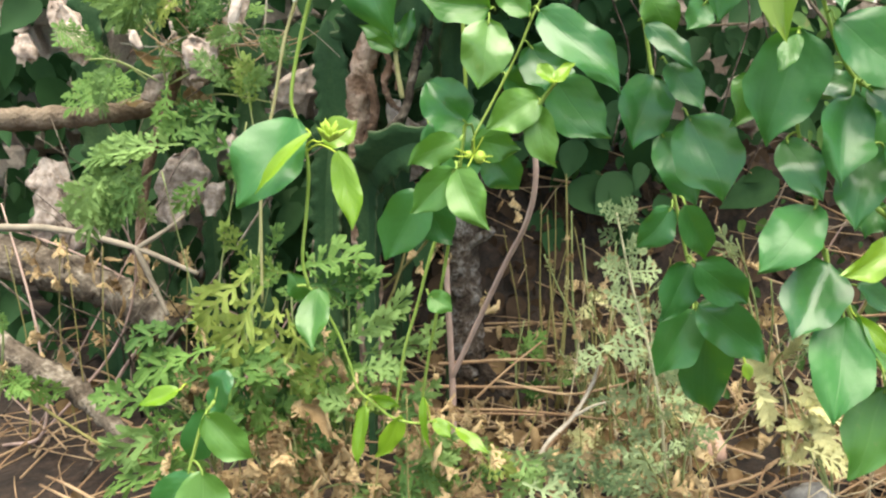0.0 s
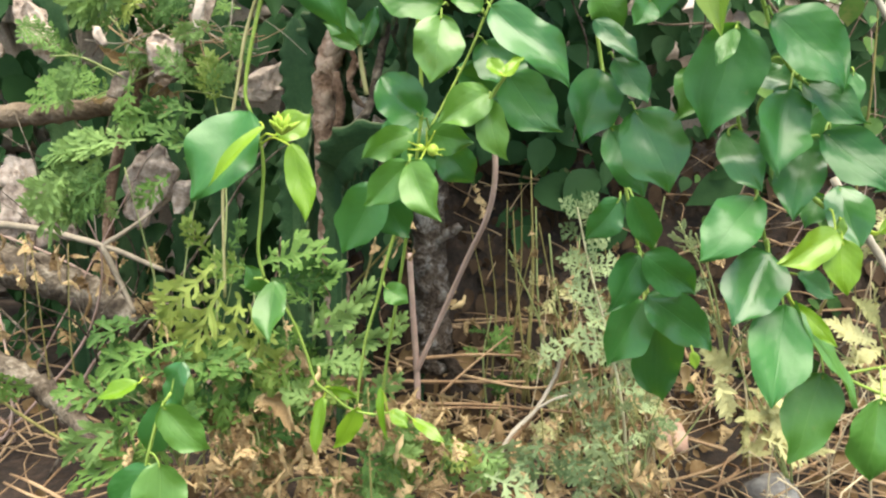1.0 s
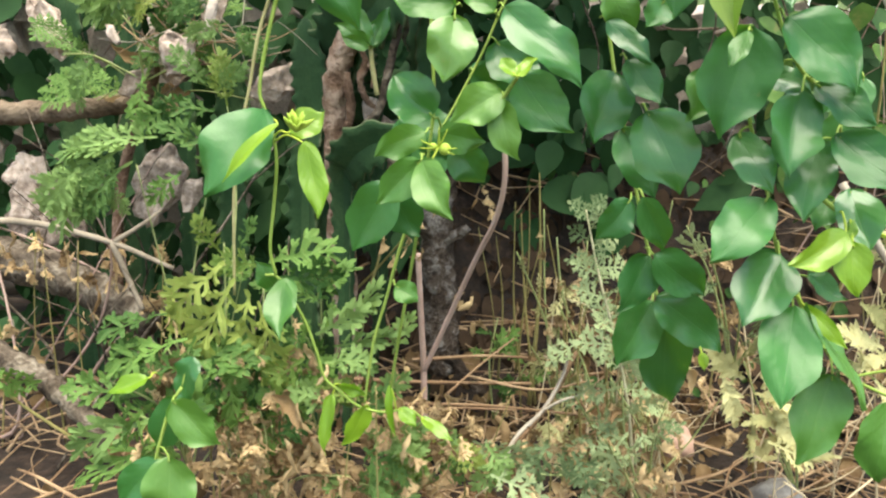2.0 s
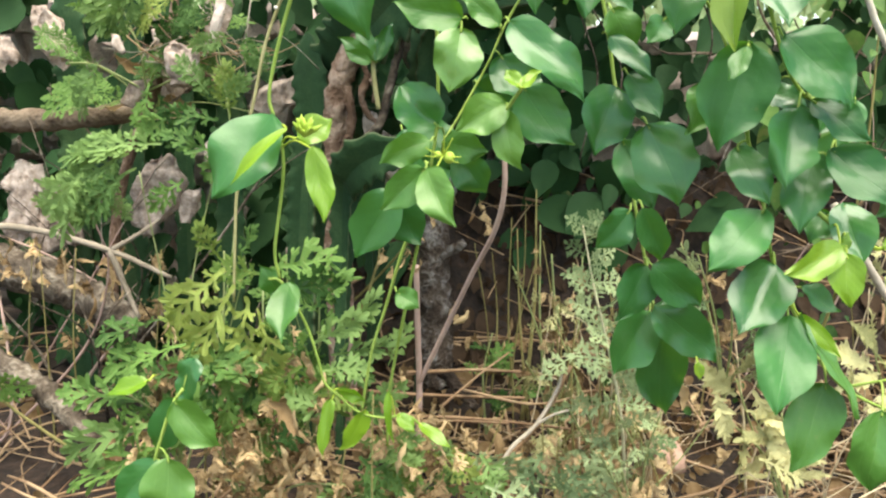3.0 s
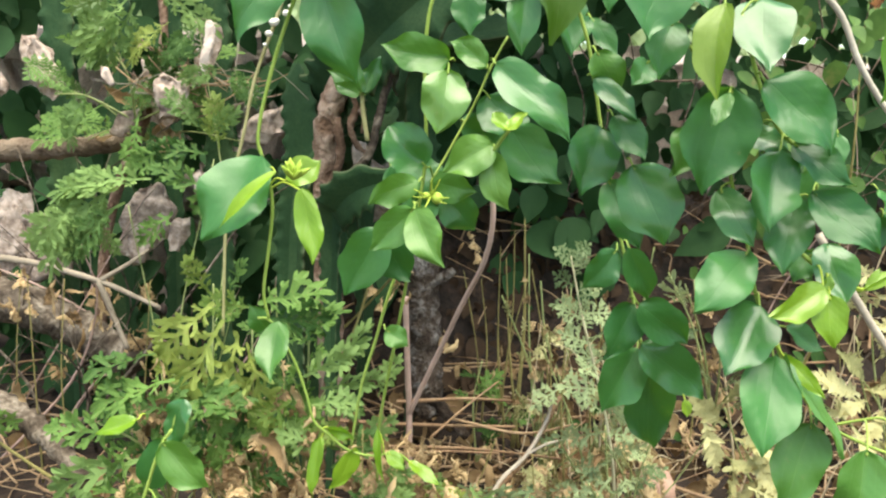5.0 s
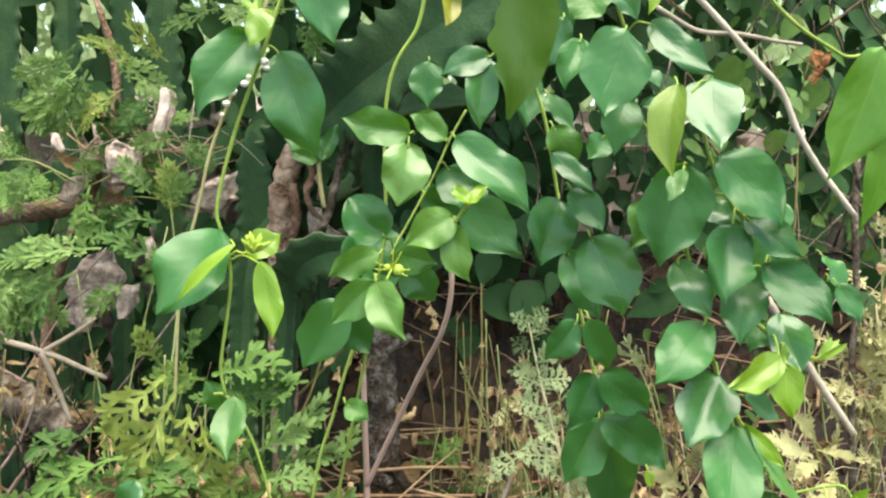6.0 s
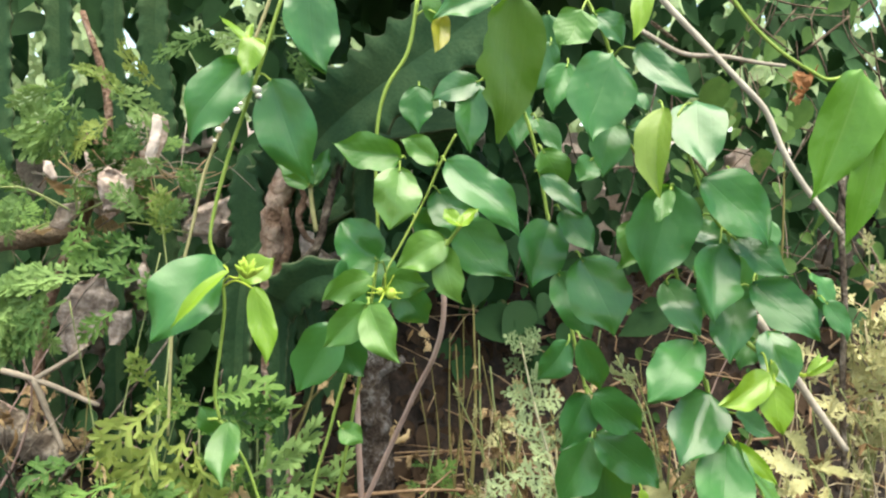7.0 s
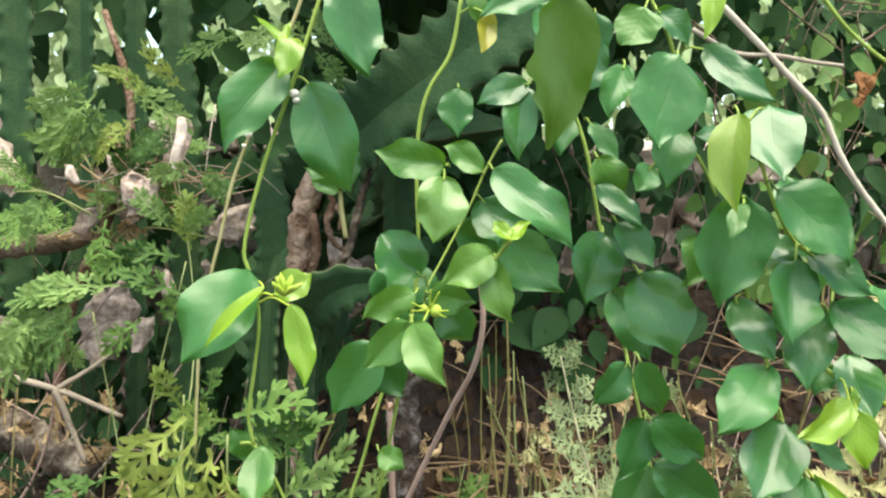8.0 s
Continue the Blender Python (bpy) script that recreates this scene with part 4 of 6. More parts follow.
cactus([(-0.086, 1.620, 0.833), (-0.118, 1.600, 1.021), (-0.144, 1.480, 1.159), (-0.045, 1.280, 1.274), (0.054, 1.180, 1.354), (0.165, 1.160, 1.437), (0.252, 1.160, 1.522)], 0.15, 0.035, 0.5, True)
cactus([(-0.212, 1.460, 0.782), (-0.206, 1.460, 0.951), (-0.197, 1.460, 1.086), (-0.210, 1.460, 1.239)], 0.085, 0.03, 1.45)
cactus([(-0.120, 1.320, 0.930), (-0.105, 1.250, 1.005), (-0.062, 1.210, 1.045), (0.000, 1.200, 1.055)], 0.090, 0.03, 0.9, True)
cactus([(0.018, 1.470, 1.000), (0.011, 1.430, 1.240), (0.109, 1.380, 1.292), (0.204, 1.360, 1.304)], 0.10, 0.03, 0.2, True)
cactus([(-0.738, 1.700, 1.170), (-0.740, 1.700, 1.433), (-0.741, 1.700, 1.679)], 0.085, 0.045, 1.45)
cactus([(-0.638, 1.750, 1.173), (-0.638, 1.750, 1.446), (-0.641, 1.750, 1.701)], 0.07, 0.045, 1.7)
cactus([(-0.536, 1.800, 1.276), (-0.540, 1.800, 1.508), (-0.543, 1.800, 1.722)], 0.06, 0.045, 1.5)
cactus([(-0.397, 1.650, 1.182), (-0.405, 1.650, 1.329), (-0.417, 1.650, 1.485), (-0.408, 1.650, 1.662)], 0.075, 0.04, 1.6)
cactus([(-0.184, 1.450, 1.036), (-0.065, 1.500, 1.098), (0.018, 1.500, 1.164), (0.019, 1.500, 1.281)], 0.11, 0.03, 0.7)

# ---- a withered cactus stem with pale blocks for sunlit patches ----
# Pinkish tone lightened to hold the sunlight of patches showing through gaps.
MAT["lit_patch"] = material("lit_patch", rough_stuff(((0.34, (0.10, 0.07, 0.058)), (0.48, (0.33, 0.245, 0.205)), (0.70, (0.70, 0.56, 0.49))), 60.0, 0.9, 0.9, 0.004, 160.0))
dead = rod("withered_cactus", "withered cactus stem with brown fibres and pale blocks for sunlit patches", "cactus", 0.012, "bark_brown",
           [(-0.621, 1.550, 0.654), (-0.593, 1.550, 0.927), (-0.500, 1.550, 1.178), (-0.480, 1.550, 1.338), (-0.543, 1.600, 1.512)], 0.5, 0.2, 9)


def patch_block(points, radius, seed):
    """An angular flattened block with a wrinkled face, in place of sunlit ground or stone behind."""
    line = spline(points, 2)
    rng = random.Random(seed)
    bm = bmesh.new()
    for p in line:
        for k in range(7):
            d = Vector((rng.uniform(-1, 1), rng.uniform(-0.45, 0.45), rng.uniform(-1, 1))) * radius * rng.uniform(0.8, 1.5)
            bm.verts.new(p - line[0] + d)
    made = bmesh.ops.convex_hull(bm, input=bm.verts[:])
    bmesh.ops.delete(bm, geom=[v for v in made["geom_interior"] if isinstance(v, bmesh.types.BMVert)], context="VERTS")
    bmesh.ops.subdivide_edges(bm, edges=bm.edges[:], cuts=5, use_grid_fill=True)
    bm.normal_update()
    off = Vector((seed * 3, 0, 0))
    for v in bm.verts:
        q = Vector((v.co.x * 70, v.co.y * 70, v.co.z * 38)) + off
        v.co += v.normal * radius * (0.42 * noise.noise(v.co * 34 + off) - 0.30 * abs(noise.noise(q)) + 0.12 * noise.noise(q * 2.7))
    me = bpy.data.meshes.new("dried_joint")
    bm.to_mesh(me)
    bm.free()
    me.materials.append(MAT["lit_patch"])
    me.shade_smooth()
    part("dried_joint", me, dead, line[0], "pale pinkish block standing in for a sunlit patch")


patch_block([(-0.394, 1.500, 1.310), (-0.369, 1.500, 1.281), (-0.381, 1.500, 1.244), (-0.398, 1.500, 1.202)], 0.014, 2)
patch_block([(-0.480, 1.520, 1.205), (-0.470, 1.520, 1.169), (-0.454, 1.520, 1.132)], 0.030, 4)
patch_block([(-0.549, 1.500, 1.104), (-0.534, 1.500, 1.130), (-0.514, 1.500, 1.136)], 0.013, 5)
patch_block([(-0.300, 1.500, 1.101), (-0.275, 1.500, 1.128), (-0.249, 1.500, 1.108)], 0.024, 6)
patch_block([(-0.043, 1.500, 1.055), (-0.031, 1.500, 1.018), (-0.043, 1.500, 0.969)], 0.020, 7)
patch_block([(-0.732, 1.600, 1.251), (-0.727, 1.600, 1.214), (-0.713, 1.600, 1.160)], 0.024, 8)
patch_block([(-0.403, 1.300, 1.188), (-0.394, 1.300, 1.152)], 0.025, 11)
patch_block([(-0.329, 1.320, 1.288), (-0.333, 1.320, 1.256), (-0.343, 1.320, 1.218)], 0.010, 24)
patch_block([(-0.505, 1.320, 1.207), (-0.497, 1.320, 1.190)], 0.011, 25)
patch_block([(-0.704, 1.500, 1.217), (-0.685, 1.500, 1.182)], 0.020, 23)
patch_block([(-0.371, 1.400, 1.036), (-0.366, 1.400, 0.997)], 0.012, 12)
patch_block([(-0.530, 1.600, 0.959), (-0.525, 1.600, 0.912), (-0.544, 1.600, 0.858)], 0.036, 13)
patch_block([(-0.761, 1.620, 0.900), (-0.746, 1.620, 0.853), (-0.773, 1.620, 0.791)], 0.036, 14)
patch_block([(-0.837, 1.620, 0.909), (-0.823, 1.620, 0.945), (-0.790, 1.620, 0.911)], 0.024, 15)
patch_block([(-0.461, 1.600, 0.909), (-0.480, 1.600, 0.866)], 0.022, 16)
patch_block([(-0.486, 1.600, 1.188), (-0.479, 1.600, 1.155), (-0.491, 1.600, 1.127)], 0.026, 17)
patch_block([(-0.783, 1.650, 1.262), (-0.767, 1.650, 1.240), (-0.751, 1.650, 1.222)], 0.022, 18)
patch_block([(-0.856, 1.650, 1.197), (-0.846, 1.650, 1.175)], 0.024, 19)
patch_block([(-0.092, 1.420, 1.093), (-0.083, 1.420, 1.062)], 0.014, 20)
patch_block([(-0.052, 1.440, 1.047), (-0.060, 1.440, 1.015), (-0.051, 1.440, 0.983)], 0.020, 21)
patch_block([(-0.825, 1.620, 0.910), (-0.817, 1.620, 0.850), (-0.844, 1.620, 0.800)], 0.028, 22)
rng = random.Random(12)
for i in range(44):
    c = Vector((-0.395, 1.450, 1.202)) + Vector((rng.gauss(0, 0.06), rng.gauss(0, 0.03), rng.gauss(0, 0.02)))
    d = Vector((rng.uniform(-1, 1), rng.uniform(-0.3, 0.3), rng.uniform(-0.7, 0.3))).normalized() * rng.uniform(0.03, 0.09)
    tube("fibre", spline([c - d, c + Vector((0, 0, rng.uniform(-0.02, 0.02))), c + d], 4), rng.uniform(0.0009, 0.002), rng.choice(("dry_twig", "bark_brown", "straw")), dead, 5, 0.6)

# ---- herbs with cut leaves ----
def blade(verts, faces, at, ang, length, width, lift=0.0, blunt=0.5):
    """One lobe lying in the leaf's plane, as a folded six-cornered blade."""
    d, s = Vector((math.sin(ang), math.cos(ang), 0)), Vector((math.cos(ang), -math.sin(ang), 0))
    k = len(verts)
    z = Vector((0, 0, lift))
    verts += [at + s * (width * 0.3), at + d * (length * 0.45) + s * (width / 2) + z * 0.5, at + d * (length * 0.85) + s * (width * blunt / 2) + z,
              at + d * length + z, at + d * (length * 0.85) - s * (width * blunt / 2) + z, at + d * (length * 0.45) - s * (width / 2) + z * 0.5,
              at + d * (length * 0.5) - Vector((0, 0, 0.05 * width)) + z * 0.5, at - s * (width * 0.3)]
    faces += [(k, k + 1, k + 6), (k + 1, k + 2, k + 6), (k + 2, k + 3, k + 6), (k + 3, k + 4, k + 6), (k + 4, k + 5, k + 6), (k + 5, k + 7, k + 6), (k + 7, k, k + 6)]


def cut_leaf(kind, seed):
    """A leaf one unit long, cut once (lobed), twice (fern) or into narrow fingers (feather)."""
    rng = random.Random(seed)
    verts, faces = [], []
    if kind == "curled":
        # a shrunken leaf rolled into itself, with a ragged rim
        for i in range(11):
            s = i / 10
            w = 0.17 * math.sin(math.pi * (0.08 + 0.86 * s)) * (1 + 0.5 * noise.noise(Vector((s * 6, seed * 5, 0))))
            bend = 0.10 * math.sin(4 * s + seed) + 0.05 * noise.noise(Vector((s * 5, seed, 4)))
            for k in range(6):
                a = (k / 5 - 0.5) * (2.4 + 1.6 * noise.noise(Vector((s * 3, seed * 3, 8))))
                r = w * (1 + 0.35 * noise.noise(Vector((s * 8, k * 1.3, seed * 9))))
                verts.append(Vector((bend + r * math.sin(a), s, -r * math.cos(a) + 0.25 * s * s)))
        for i in range(10):
            for k in range(5):
                a = i * 6 + k
                faces.append((a, a + 1, a + 7, a + 6))
        return verts, faces
    n = {"fern": 8, "lobed": 5, "feather": 4, "cut": 6, "toothed": 8, "broad": 5}[kind]
    for i in range(10):
        blade(verts, faces, Vector((0, i / 10, 0)), 0.0, 0.14, 0.11 * (1 - 0.4 * abs(i / 5 - 1)) if kind in ("lobed", "toothed") else 0.065 if kind == "broad" else 0.022 if kind == "fern" else 0.045)
    for i in range(n):
        y = 0.16 + 0.78 * i / n
        size = math.sin(math.pi * (0.18 + 0.74 * i / n)) * {"fern": 0.33, "lobed": 0.34, "feather": 0.30, "cut": 0.36, "toothed": 0.24, "broad": 0.36}[kind]
        for sgn in (-1, 1):
            a = sgn * (rng.uniform(0.85, 1.15) - 0.35 * i / n)
            at, m = Vector((0, y, 0)), size * rng.uniform(0.8, 1.15)
            d = Vector((math.sin(a), math.cos(a), 0))
            if kind == "lobed":
                at = at + Vector((0, rng.uniform(-0.05, 0.05), 0))
                m *= rng.uniform(0.75, 1.3)
                blade(verts, faces, at, a, m, m * 0.36, rng.uniform(-0.10, 0.10), 0.75)
                for f, b in ((0.35, 0.75), (0.4, -0.75), (0.7, 0.6), (0.72, -0.6)):
                    blade(verts, faces, at + d * (m * f), a + b, m * rng.uniform(0.24, 0.46), m * 0.22, rng.uniform(-0.08, 0.08), 0.72)
            elif kind == "broad":
                a *= 0.85
                d = Vector((math.sin(a), math.cos(a), 0))
                blade(verts, faces, at, a, m, m * 0.24, rng.uniform(-0.14, 0.08), 0.85)
                blade(verts, faces, at + d * (m * 0.42), a + sgn * 0.75, m * rng.uniform(0.30, 0.5), m * 0.18, rng.uniform(-0.06, 0.06), 0.85)
                blade(verts, faces, at + d * (m * 0.48), a - sgn * 0.7, m * rng.uniform(0.26, 0.42), m * 0.16, rng.uniform(-0.06, 0.06), 0.85)
            elif kind == "toothed":
                blade(verts, faces, at, a * 0.9, m, m * 0.46, rng.uniform(-0.08, 0.08), 0.35)
                blade(verts, faces, at + d * (m * 0.35), a * 0.9 - sgn * 0.5, m * 0.5, m * 0.26, rng.uniform(-0.05, 0.05), 0.35)
            elif kind == "cut":
                blade(verts, faces, at, a, m, m * 0.15, rng.uniform(-0.08, 0.08), 0.6)
                for q in range(3):
                    for b in (-0.8, 0.8):
                        blade(verts, faces, at + d * (m * (0.24 + 0.22 * q)), a + b + rng.uniform(-0.15, 0.15), m * (0.42 - 0.08 * q), m * 0.17, rng.uniform(-0.08, 0.08), 0.55)
                blade(verts, faces, at + d * (m * 0.82), a, m * 0.3, m * 0.17, 0, 0.6)
            elif kind == "fern":
                blade(verts, faces, at, a, m, 0.02)
                for q in range(4):
                    for b in (-0.9, 0.9):
                        blade(verts, faces, at + d * (m * (0.2 + 0.2 * q)), a + b, m * (0.32 - 0.05 * q), m * 0.13, rng.uniform(-0.03, 0.03), 0.7)
                blade(verts, faces, at + d * (m * 0.85), a, m * 0.25, m * 0.17, 0, 0.8)
            else:
                blade(verts, faces, at, a, m, m * 0.26, rng.uniform(-0.06, 0.06), 0.60)
                for f, b in ((0.35, 0.8), (0.35, -0.8), (0.65, 0.7), (0.65, -0.7)):
                    blade(verts, faces, at + d * (m * f), a + b, m * 0.42, m * 0.20, rng.uniform(-0.06, 0.06), 0.60)
    if kind == "broad":
        blade(verts, faces, Vector((0, 0.80, 0)), 0.0, 0.24, 0.10, 0, 0.85)
    else:
        blade(verts, faces, Vector((0, 0.92, 0)), 0.0, 0.14, 0.10, 0, 0.7)
    droop = rng.uniform(0.15, 0.4)
    for v in verts:
        v.z += -droop * v.y * v.y + 0.25 * abs(v.x) - 0.12 * v.x * v.x + (0.13 if kind == "broad" else 0.06) * noise.noise(Vector((v.x * 4, v.y * 4, seed * 7)))
    return verts, faces


CUT = {}


def cut_mesh(kind, mat, seed):
    if mat == "dry":
        kind = "crumpled" if seed % 3 else "curled"
    if (kind, mat, seed) not in CUT:
        v, f = cut_leaf("lobed" if kind == "crumpled" else kind, seed)
        if kind == "crumpled":
            for p in v:
                a = 4.2 * p.x + 1.5 * noise.noise(Vector((p.y * 3, seed, 0)))
                r = 0.16 + 0.10 * noise.noise(p * 5 + Vector((seed, 0, 0)))
                p.x, p.z = 1.7 * r * math.sin(a), p.z * 0.4 + 1.7 * r * (1 - math.cos(a)) + 0.12 * noise.noise(p * 7)
                p.y += 0.14 * noise.noise(p * 4 + Vector((0, seed * 3, 5)))
        CUT[kind, mat, seed] = mesh_of("leaflet", v, f, mat, smooth=kind == "curled")
    return CUT[kind, mat, seed]


def shoot(plant, foot, tip, count, size, kind, mat, seed, dry=0.12, stalk="herb_stalk", spread=1.0):
    """A stalk from foot to tip with cut leaves all along it."""
    rng = random.Random(seed)
    foot, tip = Vector(foot), Vector(tip)
    mid = foot.lerp(tip, 0.5) + Vector((rng.uniform(-0.02, 0.02), rng.uniform(-0.02, 0.02), 0.02))
    line = spline([foot, mid, tip], 8)
    tube("stalk", line, 0.0024, stalk, plant, 5, 0.5)
    for i in range(count):
        k = 0.25 + 0.75 * (i + rng.random() * 0.6) / count
        p = line[min(len(line) - 1, int(k * (len(line) - 1)))]
        d = (tip - foot).normalized() * rng.uniform(0.0, 0.7) + Vector((rng.uniform(-1, 1), rng.uniform(-0.9, 0.2), rng.uniform(-0.5, 0.6))) * spread
        d.normalize()
        up = Vector((rng.uniform(-0.8, 0.8), -0.65, rng.uniform(-0.2, 1.0)))
        up = (up - d * up.dot(d)).normalized()
        side = d.cross(up)
        n = size * rng.uniform(0.7, 1.35)
        use = "dry" if rng.random() < dry else mat
        n *= 0.55 if use == "dry" else 1.0
        ob = new("leaf", cut_mesh(kind, use, rng.randrange(4)))
        m = Matrix((side, d, up)).transposed().to_4x4()
        ob.parent = plant
        ob.matrix_basis = Matrix.Translation(p - ORIGIN[plant]) @ m @ Matrix.Scale(n, 4)


MAT["russet"] = material("russet", thin_leaf((0.20, 0.075, 0.03), (0.42, 0.19, 0.08), 0.7, 0.3))


def herb(name, label, foot, tips, count, size, kind, mat, seed, dry=0.12, category="herb", spread=1.0):
    plant = thing(name, foot, label, category)
    for i, tip in enumerate(tips):
        shoot(plant, foot, tip, count, size, kind, mat, seed * 50 + i, dry, spread=spread)
    return plant


def frond(plant, base, tip, width, kind, mat):
    """One cut leaf spread from its base to its tip."""
    COUNT[0] += 1
    rng = random.Random(COUNT[0])
    base, tip = Vector(base), Vector(tip)
    if mat == "dry":
        for i in range(4):
            at = base.lerp(tip, rng.uniform(-0.1, 0.9)) + Vector((rng.gauss(0, 0.012), rng.gauss(0, 0.008), 0))
            ob = new("leaf", cut_mesh("curled", mat, rng.randrange(9)))
            ob.parent = plant
            ob.matrix_basis = (Matrix.Translation(at - ORIGIN[plant]) @ pose(0, 0, 0, rng.gauss(-92, 28), rng.uniform(-40, 40), rng.uniform(0, 360))
                               @ Matrix.Scale((tip - base).length * rng.uniform(0.28, 0.6), 4))
        return
    d = tip - base
    n = d.length
    d.normalize()
    up = Vector((rng.uniform(-0.75, 0.75), -0.75, rng.uniform(-0.3, 0.9)))
    up = (up - d * up.dot(d)).normalized()
    ob = new("leaf", cut_mesh(kind, mat, rng.randrange(6)))
    ob.parent = plant
    turn = Matrix((d.cross(up), d, up)).transposed().to_4x4()
    ob.matrix_basis = Matrix.Translation(base - ORIGIN[plant]) @ turn @ Matrix.Diagonal((width / 0.52, n, n, 1))


FROND_PLANTS = {
    "P": thing("cut_leaved_herb", (-0.341, 1.100, 0.522), "sprawling fresh green herb with finely cut, drooping leaves", "herb"),
    "Q": thing("cut_leaved_herb", (-0.225, 1.050, 0.515), "yellow-green herb with lobed leaves withering to tan tips", "herb"),
    "R": thing("wormwood", (0.356, 1.100, 0.503), "pale grey-green wormwood with feathery leaves and fading tips", "herb"),
}
for plant, foot, tips in (("P", (-0.341, 1.100, 0.522), ((-0.401, 1.120, 1.012), (-0.284, 1.150, 1.081), (-0.368, 1.380, 1.305), (-0.344, 1.050, 0.778))),
                          ("Q", (-0.225, 1.050, 0.515), ((-0.231, 1.050, 0.899), (-0.167, 1.050, 0.851), (-0.098, 1.020, 0.780), (-0.263, 1.050, 0.848))),
                          ("R", (0.356, 1.100, 0.503), ((0.328, 1.080, 0.756), (0.500, 1.110, 0.714)))):
    for tip in tips:
        mid = Vector(foot).lerp(Vector(tip), 0.55) + Vector((0.06 * math.sin(31 * tip[0]), 0.03, -0.03))
        tube("stalk", spline([foot, mid, tip], 8), 0.0018, "herb_stalk", FROND_PLANTS[plant], 5, 0.5)
plant = FROND_PLANTS['P']
frond(plant, (-0.344, 1.050, 1.058), (-0.460, 1.030, 1.060), 0.044, 'cut', 'herb_fresh')
frond(plant, (-0.388, 1.050, 1.044), (-0.487, 1.030, 0.994), 0.065, 'cut', 'herb_fresh')
frond(plant, (-0.391, 1.040, 1.016), (-0.455, 1.020, 0.957), 0.051, 'cut', 'herb_fresh')
frond(plant, (-0.442, 1.030, 1.017), (-0.494, 1.010, 0.963), 0.056, 'cut', 'herb_fresh')
frond(plant, (-0.349, 1.120, 1.105), (-0.395, 1.100, 1.056), 0.046, 'broad', 'herb')
frond(plant, (-0.383, 1.120, 1.139), (-0.393, 1.100, 1.068), 0.035, 'broad', 'herb')
frond(plant, (-0.372, 1.120, 1.132), (-0.358, 1.100, 1.076), 0.031, 'broad', 'herb')
frond(plant, (-0.285, 1.120, 1.092), (-0.365, 1.100, 1.099), 0.043, 'broad', 'herb')
frond(plant, (-0.272, 1.100, 1.040), (-0.355, 1.080, 1.074), 0.042, 'broad', 'herb')
frond(plant, (-0.321, 1.200, 1.126), (-0.360, 1.180, 1.178), 0.036, 'cut', 'herb_fresh')
frond(plant, (-0.301, 1.200, 1.118), (-0.258, 1.180, 1.152), 0.033, 'cut', 'herb_fresh')
frond(plant, (-0.293, 1.220, 1.092), (-0.297, 1.200, 1.172), 0.042, 'cut', 'herb_yellow')
frond(plant, (-0.268, 1.150, 1.049), (-0.310, 1.130, 1.003), 0.048, 'broad', 'herb')
frond(plant, (-0.337, 1.120, 1.004), (-0.384, 1.100, 0.960), 0.046, 'broad', 'herb')
frond(plant, (-0.227, 1.300, 1.428), (-0.333, 1.280, 1.403), 0.039, 'cut', 'herb_fresh')
frond(plant, (-0.121, 1.300, 1.430), (-0.233, 1.280, 1.432), 0.044, 'cut', 'herb_fresh')
frond(plant, (-0.084, 1.280, 1.405), (-0.119, 1.260, 1.460), 0.039, 'cut', 'herb_fresh')
frond(plant, (-0.119, 1.280, 1.403), (-0.076, 1.260, 1.359), 0.035, 'cut', 'herb')
frond(plant, (-0.336, 1.360, 1.342), (-0.414, 1.340, 1.401), 0.037, 'cut', 'herb_yellow')
frond(plant, (-0.386, 1.360, 1.321), (-0.455, 1.340, 1.392), 0.033, 'cut', 'herb_yellow')
frond(plant, (-0.476, 1.360, 1.336), (-0.566, 1.340, 1.225), 0.061, 'cut', 'herb_fresh')
frond(plant, (-0.464, 1.350, 1.321), (-0.509, 1.330, 1.209), 0.060, 'cut', 'herb_fresh')
frond(plant, (-0.490, 1.360, 1.344), (-0.571, 1.340, 1.293), 0.051, 'cut', 'herb_fresh')
frond(plant, (-0.438, 1.380, 1.349), (-0.331, 1.360, 1.294), 0.056, 'cut', 'herb_fresh')
frond(plant, (-0.356, 1.330, 1.288), (-0.413, 1.310, 1.230), 0.036, 'cut', 'herb_fresh')
frond(plant, (-0.409, 1.360, 1.293), (-0.492, 1.340, 1.242), 0.046, 'cut', 'herb_yellow')
frond(plant, (-0.308, 1.300, 1.220), (-0.372, 1.280, 1.198), 0.032, 'cut', 'herb_fresh')
frond(plant, (-0.263, 1.250, 1.212), (-0.245, 1.230, 1.169), 0.031, 'cut', 'herb_fresh')
frond(plant, (-0.275, 1.250, 1.220), (-0.264, 1.230, 1.177), 0.026, 'cut', 'herb')
frond(plant, (-0.559, 1.400, 1.176), (-0.625, 1.380, 1.089), 0.057, 'cut', 'herb_fresh')
frond(plant, (-0.383, 1.060, 1.023), (-0.523, 1.040, 0.942), 0.069, 'cut', 'herb_fresh')
frond(plant, (-0.379, 1.060, 1.049), (-0.478, 1.040, 1.058), 0.051, 'cut', 'herb_fresh')
frond(plant, (-0.430, 1.050, 1.018), (-0.478, 1.030, 0.957), 0.046, 'cut', 'herb_fresh')
frond(plant, (-0.415, 1.050, 0.995), (-0.394, 1.030, 0.956), 0.039, 'cut', 'herb_fresh')
frond(plant, (-0.327, 1.000, 0.827), (-0.420, 0.980, 0.813), 0.049, 'broad', 'herb')
frond(plant, (-0.295, 0.980, 0.799), (-0.408, 0.960, 0.771), 0.054, 'broad', 'herb')
frond(plant, (-0.365, 1.000, 0.826), (-0.395, 0.980, 0.751), 0.046, 'broad', 'herb')
